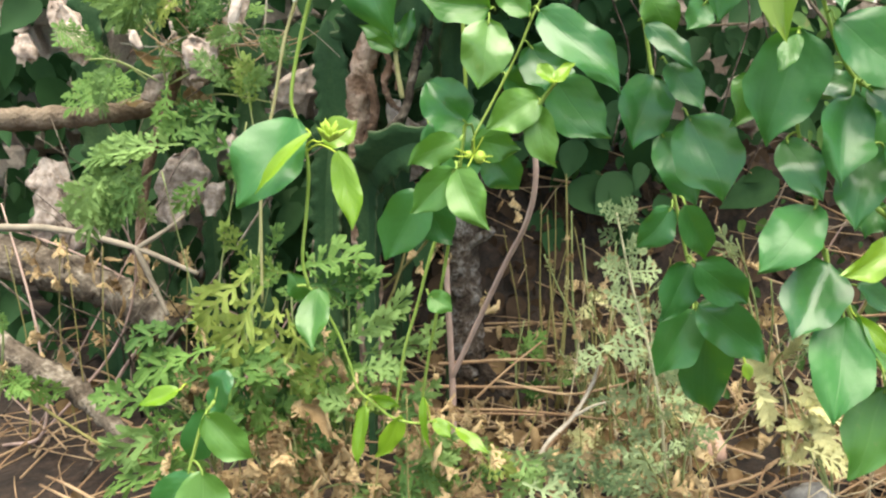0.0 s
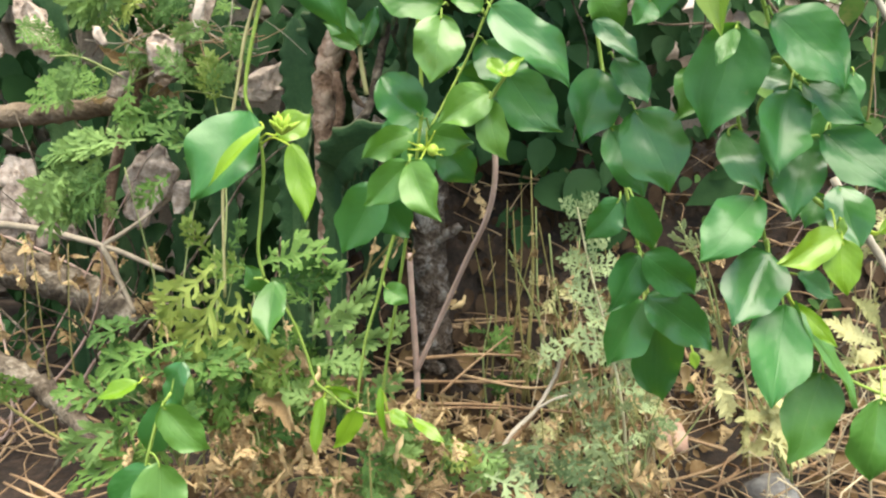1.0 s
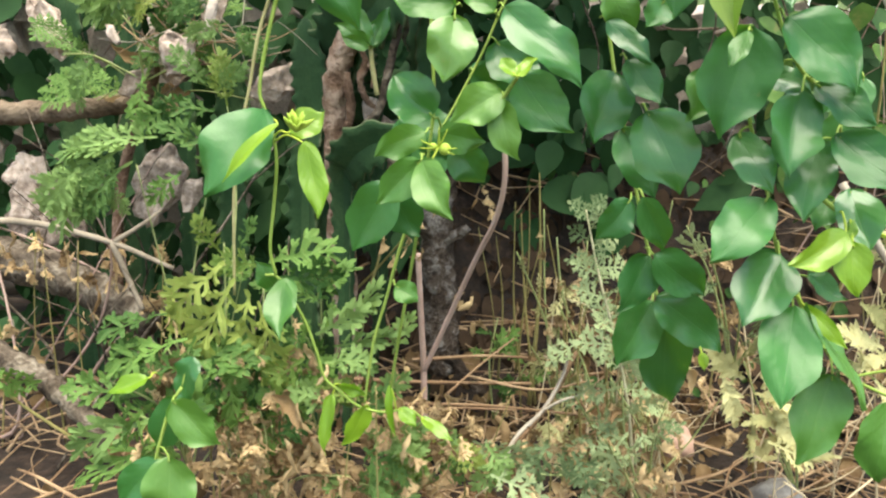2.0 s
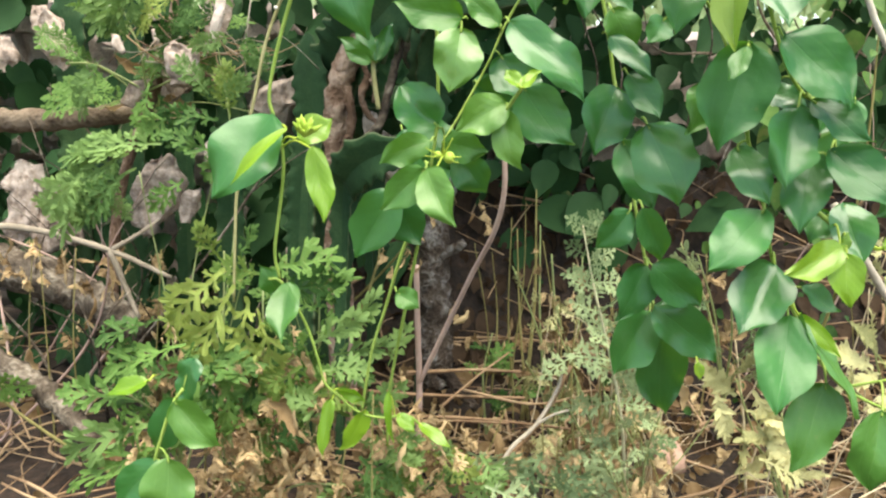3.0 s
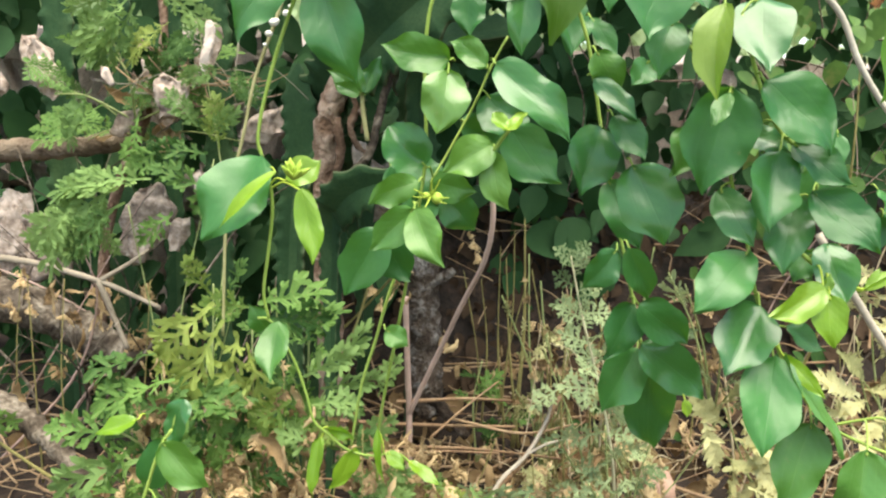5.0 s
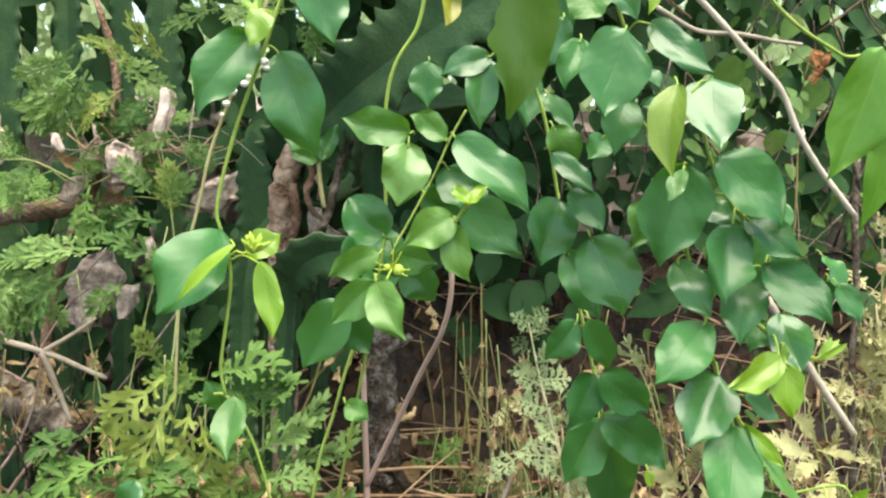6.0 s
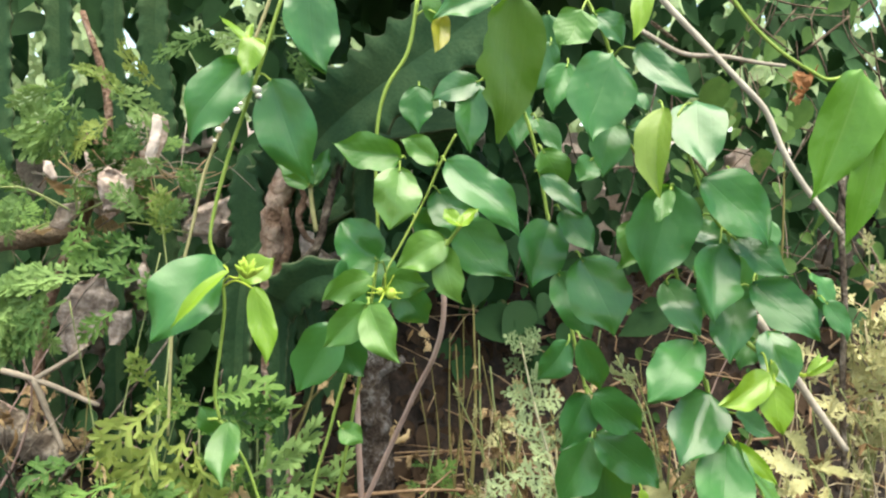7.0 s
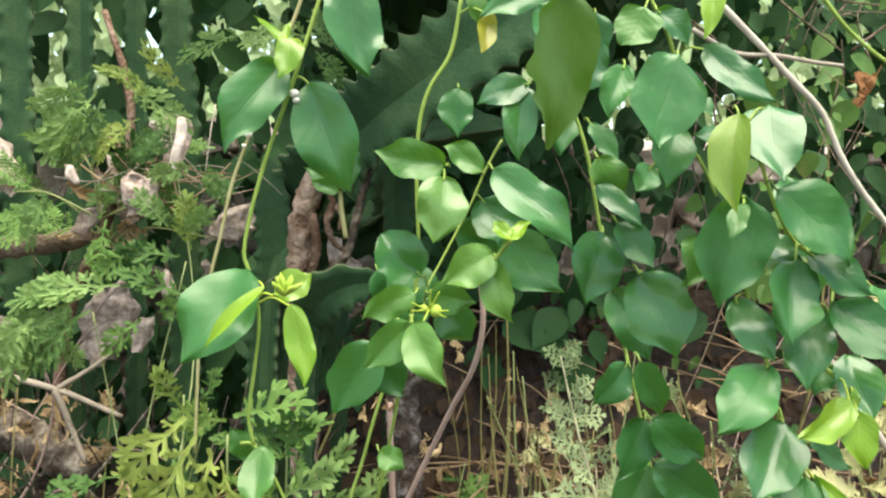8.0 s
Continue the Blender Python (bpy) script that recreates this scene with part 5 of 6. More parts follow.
frond(plant, (-0.321, 0.950, 0.703), (-0.458, 0.930, 0.655), 0.057, 'broad', 'herb_fresh')
frond(plant, (-0.309, 0.940, 0.678), (-0.448, 0.920, 0.619), 0.042, 'broad', 'herb')
frond(plant, (-0.300, 0.980, 0.754), (-0.360, 0.960, 0.776), 0.038, 'broad', 'herb')
plant = FROND_PLANTS['Q']
frond(plant, (-0.253, 1.020, 0.896), (-0.330, 1.000, 0.821), 0.065, 'broad', 'herb_yellow')
frond(plant, (-0.235, 1.000, 0.878), (-0.304, 0.980, 0.762), 0.064, 'broad', 'herb_yellow')
frond(plant, (-0.220, 1.000, 0.863), (-0.222, 0.980, 0.755), 0.064, 'broad', 'herb_yellow')
frond(plant, (-0.205, 1.000, 0.847), (-0.167, 0.980, 0.726), 0.051, 'broad', 'herb_yellow')
frond(plant, (-0.266, 1.050, 0.901), (-0.298, 1.030, 0.950), 0.042, 'broad', 'herb_yellow')
frond(plant, (-0.238, 1.050, 0.906), (-0.224, 1.030, 0.955), 0.039, 'broad', 'herb')
frond(plant, (-0.207, 1.050, 0.883), (-0.273, 1.030, 0.893), 0.047, 'broad', 'herb_yellow')
frond(plant, (-0.197, 1.040, 0.891), (-0.105, 1.020, 0.926), 0.063, 'broad', 'herb')
frond(plant, (-0.178, 1.020, 0.875), (-0.093, 1.000, 0.879), 0.057, 'broad', 'herb')
frond(plant, (-0.136, 1.030, 0.837), (-0.090, 1.010, 0.905), 0.044, 'broad', 'herb')
frond(plant, (-0.097, 1.000, 0.803), (-0.038, 0.980, 0.868), 0.038, 'broad', 'herb_fresh')
frond(plant, (-0.104, 1.000, 0.785), (-0.023, 0.980, 0.802), 0.036, 'broad', 'herb_fresh')
frond(plant, (-0.096, 1.000, 0.770), (-0.046, 0.980, 0.759), 0.031, 'broad', 'herb_fresh')
frond(plant, (-0.159, 1.000, 0.801), (-0.146, 0.980, 0.704), 0.037, 'broad', 'herb')
frond(plant, (-0.239, 0.980, 0.764), (-0.228, 0.960, 0.679), 0.040, 'broad', 'herb')
frond(plant, (-0.262, 0.980, 0.772), (-0.267, 0.960, 0.695), 0.040, 'broad', 'herb')
frond(plant, (-0.290, 1.000, 0.796), (-0.331, 0.980, 0.721), 0.046, 'broad', 'herb')
frond(plant, (-0.213, 1.000, 0.766), (-0.194, 0.980, 0.676), 0.039, 'broad', 'herb')
frond(plant, (-0.190, 1.000, 0.751), (-0.139, 0.980, 0.677), 0.044, 'broad', 'herb')
frond(plant, (-0.127, 1.000, 0.769), (-0.093, 0.980, 0.695), 0.039, 'broad', 'herb')
frond(plant, (-0.318, 1.040, 0.765), (-0.326, 1.020, 0.834), 0.040, 'broad', 'herb_yellow')
frond(plant, (-0.316, 0.990, 0.830), (-0.310, 0.970, 0.790), 0.018, 'lobed', 'dry')
frond(plant, (-0.224, 0.980, 0.797), (-0.203, 0.960, 0.769), 0.015, 'lobed', 'dry')
frond(plant, (-0.186, 0.980, 0.734), (-0.213, 0.960, 0.651), 0.030, 'lobed', 'dry')
frond(plant, (-0.169, 0.970, 0.697), (-0.150, 0.950, 0.616), 0.030, 'lobed', 'dry')
frond(plant, (-0.220, 0.960, 0.676), (-0.254, 0.940, 0.627), 0.035, 'lobed', 'dry')
frond(plant, (-0.195, 0.950, 0.657), (-0.207, 0.930, 0.601), 0.035, 'lobed', 'dry')
frond(plant, (-0.121, 0.960, 0.670), (-0.141, 0.940, 0.605), 0.030, 'lobed', 'dry')
frond(plant, (-0.089, 0.950, 0.668), (-0.071, 0.930, 0.605), 0.030, 'lobed', 'dry')
frond(plant, (0.014, 1.000, 0.656), (0.029, 0.980, 0.606), 0.026, 'lobed', 'dry')
frond(plant, (-0.022, 0.980, 0.656), (-0.012, 0.960, 0.615), 0.039, 'broad', 'herb_yellow')
frond(plant, (-0.059, 0.960, 0.656), (-0.019, 0.940, 0.626), 0.046, 'broad', 'herb')
frond(plant, (0.034, 1.000, 0.648), (0.106, 0.980, 0.625), 0.048, 'broad', 'herb_yellow')
frond(plant, (0.090, 1.000, 0.649), (0.179, 0.980, 0.610), 0.056, 'cut', 'herb_grey')
frond(plant, (0.113, 0.960, 0.619), (0.190, 0.940, 0.598), 0.054, 'feather', 'herb_grey')
frond(plant, (0.034, 0.970, 0.637), (-0.019, 0.950, 0.620), 0.047, 'broad', 'herb_yellow')
frond(plant, (0.116, 1.360, 0.958), (0.115, 1.340, 0.910), 0.016, 'lobed', 'dry')
frond(plant, (0.022, 1.100, 0.973), (0.026, 1.080, 0.947), 0.011, 'lobed', 'dry')
frond(plant, (-0.026, 1.100, 0.921), (-0.007, 1.080, 0.866), 0.014, 'lobed', 'dry')
frond(plant, (-0.001, 1.100, 0.922), (0.018, 1.080, 0.901), 0.011, 'lobed', 'dry')
frond(plant, (0.162, 1.300, 0.574), (0.168, 1.280, 0.626), 0.041, 'broad', 'herb')
frond(plant, (0.142, 1.360, 0.649), (0.180, 1.340, 0.701), 0.052, 'broad', 'herb')
frond(plant, (-0.029, 1.100, 0.737), (-0.005, 1.080, 0.806), 0.034, 'broad', 'herb_fresh')
frond(plant, (-0.125, 0.980, 0.808), (-0.063, 0.960, 0.848), 0.045, 'broad', 'herb_fresh')
frond(plant, (-0.112, 0.970, 0.772), (-0.050, 0.950, 0.790), 0.042, 'broad', 'herb_fresh')
frond(plant, (-0.122, 0.960, 0.744), (-0.060, 0.940, 0.746), 0.042, 'broad', 'herb_yellow')
frond(plant, (-0.099, 0.960, 0.720), (-0.149, 0.940, 0.743), 0.045, 'broad', 'herb_fresh')
frond(plant, (-0.083, 0.960, 0.688), (-0.030, 0.940, 0.747), 0.041, 'broad', 'herb_fresh')
frond(plant, (-0.054, 0.970, 0.717), (-0.001, 0.950, 0.760), 0.038, 'broad', 'herb_fresh')
frond(plant, (-0.059, 0.950, 0.685), (-0.013, 0.930, 0.672), 0.038, 'broad', 'herb_fresh')
frond(plant, (-0.139, 0.970, 0.779), (-0.188, 0.950, 0.746), 0.050, 'broad', 'herb_yellow')
frond(plant, (-0.157, 0.990, 0.836), (-0.135, 0.970, 0.772), 0.028, 'lobed', 'dry')
frond(plant, (-0.093, 0.970, 0.765), (-0.082, 0.950, 0.693), 0.028, 'lobed', 'dry')
frond(plant, (-0.122, 0.960, 0.720), (-0.107, 0.940, 0.648), 0.028, 'lobed', 'dry')
frond(plant, (-0.034, 1.020, 0.765), (-0.023, 1.000, 0.689), 0.024, 'lobed', 'dry')
frond(plant, (0.107, 0.980, 0.655), (0.142, 0.960, 0.612), 0.048, 'broad', 'herb_fresh')
frond(plant, (0.193, 0.980, 0.662), (0.164, 0.960, 0.600), 0.048, 'broad', 'herb_grey')
frond(plant, (0.133, 0.980, 0.630), (0.095, 0.960, 0.590), 0.046, 'broad', 'herb_fresh')
frond(plant, (0.227, 0.980, 0.645), (0.257, 0.960, 0.600), 0.050, 'broad', 'herb_grey')
plant = FROND_PLANTS['R']
SPIRE = [(0.352, 1.100, 0.503), (0.334, 1.090, 0.640), (0.306, 1.080, 0.754), (0.272, 1.095, 0.870), (0.250, 1.110, 0.962)]
rng = random.Random(57)
line = spline(SPIRE, 12)
tube("stalk", line, 0.0034, "pale_stalk", plant, 6, 0.35, 0.1)
for i in range(22):
    k = 0.42 + 0.58 * i / 21
    p, a = line[min(len(line) - 1, int(k * (len(line) - 1)))], i * 2.4 + rng.uniform(-0.3, 0.3)
    d = Vector((math.cos(a), 0.6 * math.sin(a) - 0.25, rng.uniform(0.1, 0.7) + 0.5 * (i > 17)))
    n = (0.054 - 0.016 * max(0.0, k - 0.6) / 0.4) * rng.uniform(0.8, 1.2)
    frond(plant, p, p + d.normalized() * n, n * 0.9, "feather", "herb_grey")
frond(plant, (0.493, 1.100, 0.736), (0.532, 1.080, 0.780), 0.062, 'toothed', 'herb_pale')
frond(plant, (0.471, 1.100, 0.717), (0.502, 1.080, 0.638), 0.062, 'toothed', 'herb_pale')
frond(plant, (0.531, 1.100, 0.718), (0.592, 1.080, 0.626), 0.062, 'toothed', 'herb_pale')
frond(plant, (0.506, 1.100, 0.708), (0.449, 1.080, 0.751), 0.062, 'toothed', 'herb_pale')
frond(plant, (0.595, 1.100, 0.702), (0.636, 1.080, 0.656), 0.028, 'lobed', 'dry')
frond(plant, (0.434, 1.100, 0.715), (0.407, 1.080, 0.658), 0.028, 'lobed', 'dry')
frond(plant, (0.308, 1.050, 0.713), (0.238, 1.030, 0.701), 0.050, 'feather', 'herb_grey')
frond(plant, (0.314, 1.020, 0.656), (0.264, 1.000, 0.602), 0.057, 'feather', 'herb_grey')
frond(plant, (0.254, 1.100, 0.764), (0.201, 1.080, 0.742), 0.043, 'feather', 'herb_grey')
frond(plant, (0.291, 1.100, 0.747), (0.344, 1.080, 0.774), 0.043, 'feather', 'herb_pale')
frond(plant, (0.236, 1.050, 0.657), (0.184, 1.030, 0.629), 0.042, 'feather', 'herb_pale')
frond(plant, (0.530, 1.050, 0.630), (0.600, 1.030, 0.614), 0.051, 'feather', 'herb_pale')
frond(plant, (0.666, 1.100, 0.832), (0.711, 1.080, 0.804), 0.062, 'toothed', 'herb_pale')
frond(plant, (0.712, 1.100, 0.761), (0.642, 1.080, 0.802), 0.062, 'toothed', 'herb_pale')
herb("lobed_herb", "leafy green herb with deeply lobed, partly withered leaves", (-0.253, 1.100, 0.481),
     [(-0.311, 1.050, 0.813), (-0.274, 1.100, 0.903), (-0.197, 1.000, 0.879), (-0.231, 0.980, 0.773), (-0.284, 1.000, 0.714), (-0.162, 1.020, 0.761), (-0.182, 0.960, 0.685)], 4, 0.065, "broad", "herb", 1, 0.3)
herb("lobed_herb", "grey-green herb with finely lobed leaves", (-0.145, 1.150, 0.560),
     [(-0.180, 1.080, 0.902), (-0.129, 1.060, 0.892), (-0.109, 1.040, 0.840), (-0.061, 1.030, 0.852), (-0.066, 1.000, 0.804), (-0.146, 1.020, 0.795)], 3, 0.07, "broad", "herb", 2, 0.15)
herb("lobed_herb", "low green herb with long lobed leaves near the log", (-0.316, 1.020, 0.592),
     [(-0.382, 1.000, 0.777), (-0.399, 0.980, 0.735), (-0.352, 0.950, 0.700), (-0.329, 1.000, 0.779)], 3, 0.10, "broad", "herb", 3, 0.1)
herb("ferny_herb", "olive ferny herb under the cactus stems", (-0.531, 1.600, 1.077),
     [(-0.597, 1.550, 1.312), (-0.495, 1.550, 1.295), (-0.391, 1.550, 1.267), (-0.638, 1.500, 1.173), (-0.316, 1.500, 1.090), (-0.589, 1.450, 1.085)], 2, 0.12, "fern", "herb", 6, 0.15)
herb("wormwood", "pale grey-green wormwood with feathery leaves", (0.400, 1.180, 0.458),
     [(0.330, 1.120, 0.860), (0.350, 1.100, 0.800), (0.290, 1.050, 0.725)], 3, 0.05, "feather", "herb_grey", 8, 0.12)
herb("wormwood", "pale grey-green wormwood spreading over the litter", (0.377, 1.100, 0.474),
     [(0.232, 1.050, 0.711), (0.304, 1.040, 0.726), (0.366, 1.020, 0.710), (0.271, 0.980, 0.665), (0.183, 0.960, 0.621)], 6, 0.052, "feather", "herb_grey", 9, 0.2)
herb("wormwood", "pale grey-green wormwood behind the hanging vine", (0.550, 1.250, 0.647),
     [(0.429, 1.200, 0.925), (0.440, 1.150, 0.917), (0.520, 1.200, 0.841), (0.547, 1.100, 0.771)], 3, 0.08, "feather", "herb_grey", 10, 0.15)
herb("toothed_herb", "pale yellow herb with toothed, fading leaves", (0.665, 1.200, 0.454),
     [(0.482, 1.100, 0.680), (0.535, 1.100, 0.681), (0.511, 1.120, 0.729), (0.570, 1.080, 0.691)], 3, 0.075, "toothed", "herb_pale", 11, 0.15)
herb("toothed_herb", "pale yellow herb with toothed, fading leaves", (0.858, 1.200, 0.566),
     [(0.695, 1.150, 0.819), (0.718, 1.120, 0.792), (0.651, 1.100, 0.750), (0.769, 1.200, 0.884)], 4, 0.08, "toothed", "herb_pale", 12, 0.25)
herb("wormwood", "pale grey-green wormwood among dry twigs at the shrub's edge", (0.963, 1.300, 0.624),
     [(0.854, 1.280, 1.026), (0.944, 1.300, 1.077), (0.888, 1.250, 0.951), (0.829, 1.280, 0.924), (0.916, 1.220, 0.996), (0.825, 1.200, 0.872), (0.900, 1.260, 1.120), (0.960, 1.240, 0.960)], 8, 0.075, "feather", "herb_pale", 22, 0.2)
herb("withered_herb", "bleached tan herb with feathery dry leaves", (0.300, 1.150, 0.470),
     [(0.330, 1.090, 0.690), (0.290, 1.080, 0.640), (0.360, 1.100, 0.640), (0.250, 1.120, 0.600), (0.310, 1.060, 0.580), (0.400, 1.100, 0.720), (0.380, 1.080, 0.560)], 8, 0.045, "feather", "herb_pale", 23, 0.35)
herb("withered_herb", "tan dry stalks with small curled leaves in the shade", (0.270, 1.320, 0.500),
     [(0.170, 1.270, 0.860), (0.215, 1.290, 0.930), (0.250, 1.260, 0.800), (0.290, 1.280, 0.880), (0.330, 1.260, 0.780), (0.200, 1.250, 0.700), (0.270, 1.240, 0.660), (0.350, 1.230, 0.640)], 6, 0.036, "feather", "herb_pale", 24, 0.5)
herb("lobed_herb", "small green herb in the dry litter", (-0.019, 1.000, 0.531),
     [(-0.058, 0.950, 0.636), (-0.013, 0.950, 0.654), (0.034, 0.980, 0.632), (0.091, 1.000, 0.641), (-0.087, 0.940, 0.615), (-0.031, 1.000, 0.680)], 4, 0.055, "broad", "herb_fresh", 13, 0.45)
herb("lobed_herb", "small green herb at the foot of the dry stalks", (0.154, 1.400, 0.495),
     [(0.155, 1.400, 0.701), (0.221, 1.400, 0.620)], 4, 0.05, "broad", "herb", 14, 0.2)
herb("withered_herb", "withered tan herb with hanging curled leaves", (-0.198, 1.000, 0.544),
     [(-0.218, 0.950, 0.656), (-0.170, 0.980, 0.710), (-0.120, 0.950, 0.659), (-0.213, 1.000, 0.716), (-0.072, 0.940, 0.624), (-0.254, 0.940, 0.627)], 5, 0.06, "feather", "dry", 15, 0.9)
herb("withered_herb", "withered tan herb stalks with curled leaves", (0.355, 1.200, 0.467),
     [(0.300, 1.200, 0.790), (0.344, 1.180, 0.759), (0.249, 1.280, 0.765), (0.367, 1.150, 0.732)], 5, 0.06, "lobed", "dry", 16, 0.8)
herb("ferny_herb", "green ferny herb at the edge of the shrub", (-0.728, 1.200, 0.619),
     [(-0.680, 1.150, 0.809), (-0.660, 1.120, 0.700)], 3, 0.08, "cut", "herb", 17, 0.2)
herb("ferny_herb", "green ferny herb hanging among bare twigs", (-0.519, 1.500, 1.120),
     [(-0.558, 1.450, 1.259), (-0.427, 1.450, 1.225), (-0.365, 1.400, 1.156), (-0.643, 1.450, 1.166)], 2, 0.11, "fern", "herb", 18, 0.15)

# ---- curled dead leaves hanging in the stalks ----
rng = random.Random(93)
for x0, x1, y0, y1, z0, z1, count in ((0.06, 0.62, 1.22, 1.50, 0.50, 0.86, 55), (-0.36, 0.06, 0.92, 1.06, 0.50, 0.76, 190), (0.0, 0.40, 0.96, 1.12, 0.50, 0.68, 90), (-0.80, -0.48, 1.36, 1.46, 0.64, 0.84, 45)):
    plant = thing("withered_herb", ((x0 + x1) / 2, y1, ground_height((x0 + x1) / 2, y1)), "withered tan herb with hanging curled leaves", "herb")
    for i in range(count):
        at = Vector((rng.uniform(x0, x1), rng.uniform(y0, y1), rng.uniform(z0, z1)))
        ob = new("leaf", cut_mesh("curled", "dry", rng.randrange(9)))
        ob.parent = plant
        ob.matrix_basis = (Matrix.Translation(at - ORIGIN[plant]) @ pose(0, 0, 0, rng.gauss(-95, 30), rng.uniform(-40, 40), rng.uniform(0, 360))
                           @ Matrix.Scale(rng.uniform(0.018, 0.056), 4))
    for k in range(5):
        x = x0 + (x1 - x0) * (k + rng.random()) / 5
        y = rng.uniform(y0, y1)
        foot = Vector((x, y, ground_height(x, y) - 0.01))
        tube("stalk", spline([foot, (x + rng.gauss(0, 0.02), y, (foot.z + z1) / 2), (x + rng.gauss(0, 0.03), y, z1)]), 0.0018, "dry_stem", plant, 5, 0.5)

at = (0.596, 0.950, 1.366)
ob = part("withered_leaf", cut_mesh("crumpled", "russet", 1), VINES["G"], at, "curled russet dead leaf")
ob.matrix_basis = ob.matrix_basis @ pose(0, 0, 0, -70, 20, 40) @ Matrix.Scale(0.055, 4)

# ---- bleached grassy wisps beside the wormwood ----
rng = random.Random(94)
for foot, count, spread, high in (((0.359, 1.220, 0.477), 16, 0.10, 0.30), ((0.659, 1.220, 0.486), 12, 0.10, 0.3), ((0.937, 1.300, 0.667), 16, 0.09, 0.5)):
    tuft = thing("dry_grass_tuft", foot, "bleached tan grass tuft with thin bent blades", "grass", "dry grass tufts")
    for i in range(count):
        a = Vector(foot) + Vector((rng.gauss(0, spread * 0.6), rng.gauss(0, 0.03), 0))
        a.z = ground_height(a.x, a.y) - 0.01
        n = high * rng.uniform(0.45, 1.15)
        lean = rng.gauss(0, 0.22) * n
        line = spline([a, a + Vector((lean * 0.3 + rng.gauss(0, 0.008), 0, n * 0.5)), a + Vector((lean, rng.gauss(0, 0.02), n)), a + Vector((lean * 1.8 + rng.gauss(0, 0.02), -0.01, n * rng.uniform(0.9, 1.08)))], 4)
        tube("blade", line, rng.uniform(0.0010, 0.0024), rng.choice(("pale_straw", "pale_straw", "dry_stem")), tuft, 4, 0.35)

# ---- stones ----
def stone(at, size, seed, mat, label):
    rng = random.Random(seed)
    bm = bmesh.new()
    bmesh.ops.create_icosphere(bm, subdivisions=3, radius=1.0)
    k = Vector((rng.uniform(0.8, 1.3), rng.uniform(0.7, 1.1), rng.uniform(0.55, 0.9))) * size
    off = Vector((seed * 3.1, 0, 0))
    for v in bm.verts:
        q = 1 + 0.35 * noise.noise(v.co * 1.3 + off) + 0.10 * noise.noise(v.co * 4 + off)
        v.co = Vector((v.co.x * k.x, v.co.y * k.y, v.co.z * k.z)) * q
    me = bpy.data.meshes.new("stone")
    bm.to_mesh(me)
    bm.free()
    me.materials.append(MAT[mat])
    me.shade_smooth()
    ob = new("stone", me)
    ob.location = at
    tagged(ob, label, "stone", "stones on the bank")


stone((0.445, 1.200, 0.556), 0.034, 1, "pink_stone", "rough pinkish pale stone lying on the bank")
stone((0.628, 1.190, 0.455), 0.050, 4, "grey_stone", "flat weathered grey stone half buried in litter")


def stone_wall():
    """A dry wall of rough pinkish stones; each stone is a piece of its own."""
    wall = thing("wall_back", (0, 2.55, 0.2), "rough dry-laid wall of pale pinkish stones", "wall", kind="structure")
    rng = random.Random(77)
    shapes = []
    for k in range(6):
        bm = bmesh.new()
        bmesh.ops.create_cube(bm, size=1.0)
        bmesh.ops.subdivide_edges(bm, edges=bm.edges[:], cuts=2, use_grid_fill=True)
        for v in bm.verts:
            n = v.co.normalized()
            v.co = v.co.lerp(n * 0.62, 0.28) * (1 + 0.16 * noise.noise(v.co * 2.2 + Vector((k * 5, 0, 0))))
        me = bpy.data.meshes.new("stone")
        bm.to_mesh(me)
        bm.free()
        me.materials.append(MAT["stone"])
        shapes.append(me)
    z, row = 0.06, 0
    while z < 1.30:
        h = rng.uniform(0.06, 0.12)
        x = -1.5 - rng.random() * 0.1
        while x < 1.7:
            w = rng.uniform(0.07, 0.20)
            ob = new("stone", rng.choice(shapes))
            ob.parent = wall
            ob.matrix_basis = (Matrix.Translation(Vector((x + w / 2, 2.55 + rng.uniform(-0.05, 0.05), z + h / 2)) - ORIGIN[wall])
                               @ pose(0, 0, 0, rng.uniform(-14, 14), rng.uniform(-16, 16), rng.uniform(-20, 20)) @ Matrix.Diagonal((w * 1.05, 0.26, h * rng.uniform(0.95, 1.35), 1)))
            x += w
        z += h
    core = mesh_of("core", *slab((-1.6, 2.50, 0.0), (1.8, 2.60, 1.22)), "soil", smooth=False)
    part("core", core, wall, (0, 0, 0))


def slab(lo, hi):
    v = [(x, y, z) for z in (lo[2], hi[2]) for y in (lo[1], hi[1]) for x in (lo[0], hi[0])]
    return v, [(0, 2, 3, 1), (4, 5, 7, 6), (0, 1, 5, 4), (2, 6, 7, 3), (0, 4, 6, 2), (1, 3, 7, 5)]


stone_wall()

# ---- litter and far foliage ----
rng = random.Random(21)
verts, faces = [], []
for i in range(760):
    x, y = rng.uniform(-1.1, 1.3), rng.uniform(0.75, 1.9)
    a, n = rng.uniform(0, math.pi), rng.uniform(0.08, 0.35)
    if x < -0.3 and rng.random() < 0.35:
        continue
    z = ground_height(x, y) + abs(rng.gauss(0, 0.025)) + 0.004
    d = Vector((math.cos(a), math.sin(a), rng.uniform(-0.15, 0.25)))
    bend = Vector((rng.uniform(-0.04, 0.04), rng.uniform(-0.04, 0.04), rng.uniform(0, 0.03)))
    p = Vector((x, y, z))
    v, f = tube_data(spline([p - d * (n / 2), p + bend, p + d * (n / 2)], 3), rng.choice((0.0014, 0.0022, 0.0036)), 5, 0.6)
    k = len(verts)
    verts += v
    faces += [tuple(q + k for q in face) for face in f]
verts2, faces2 = [], []
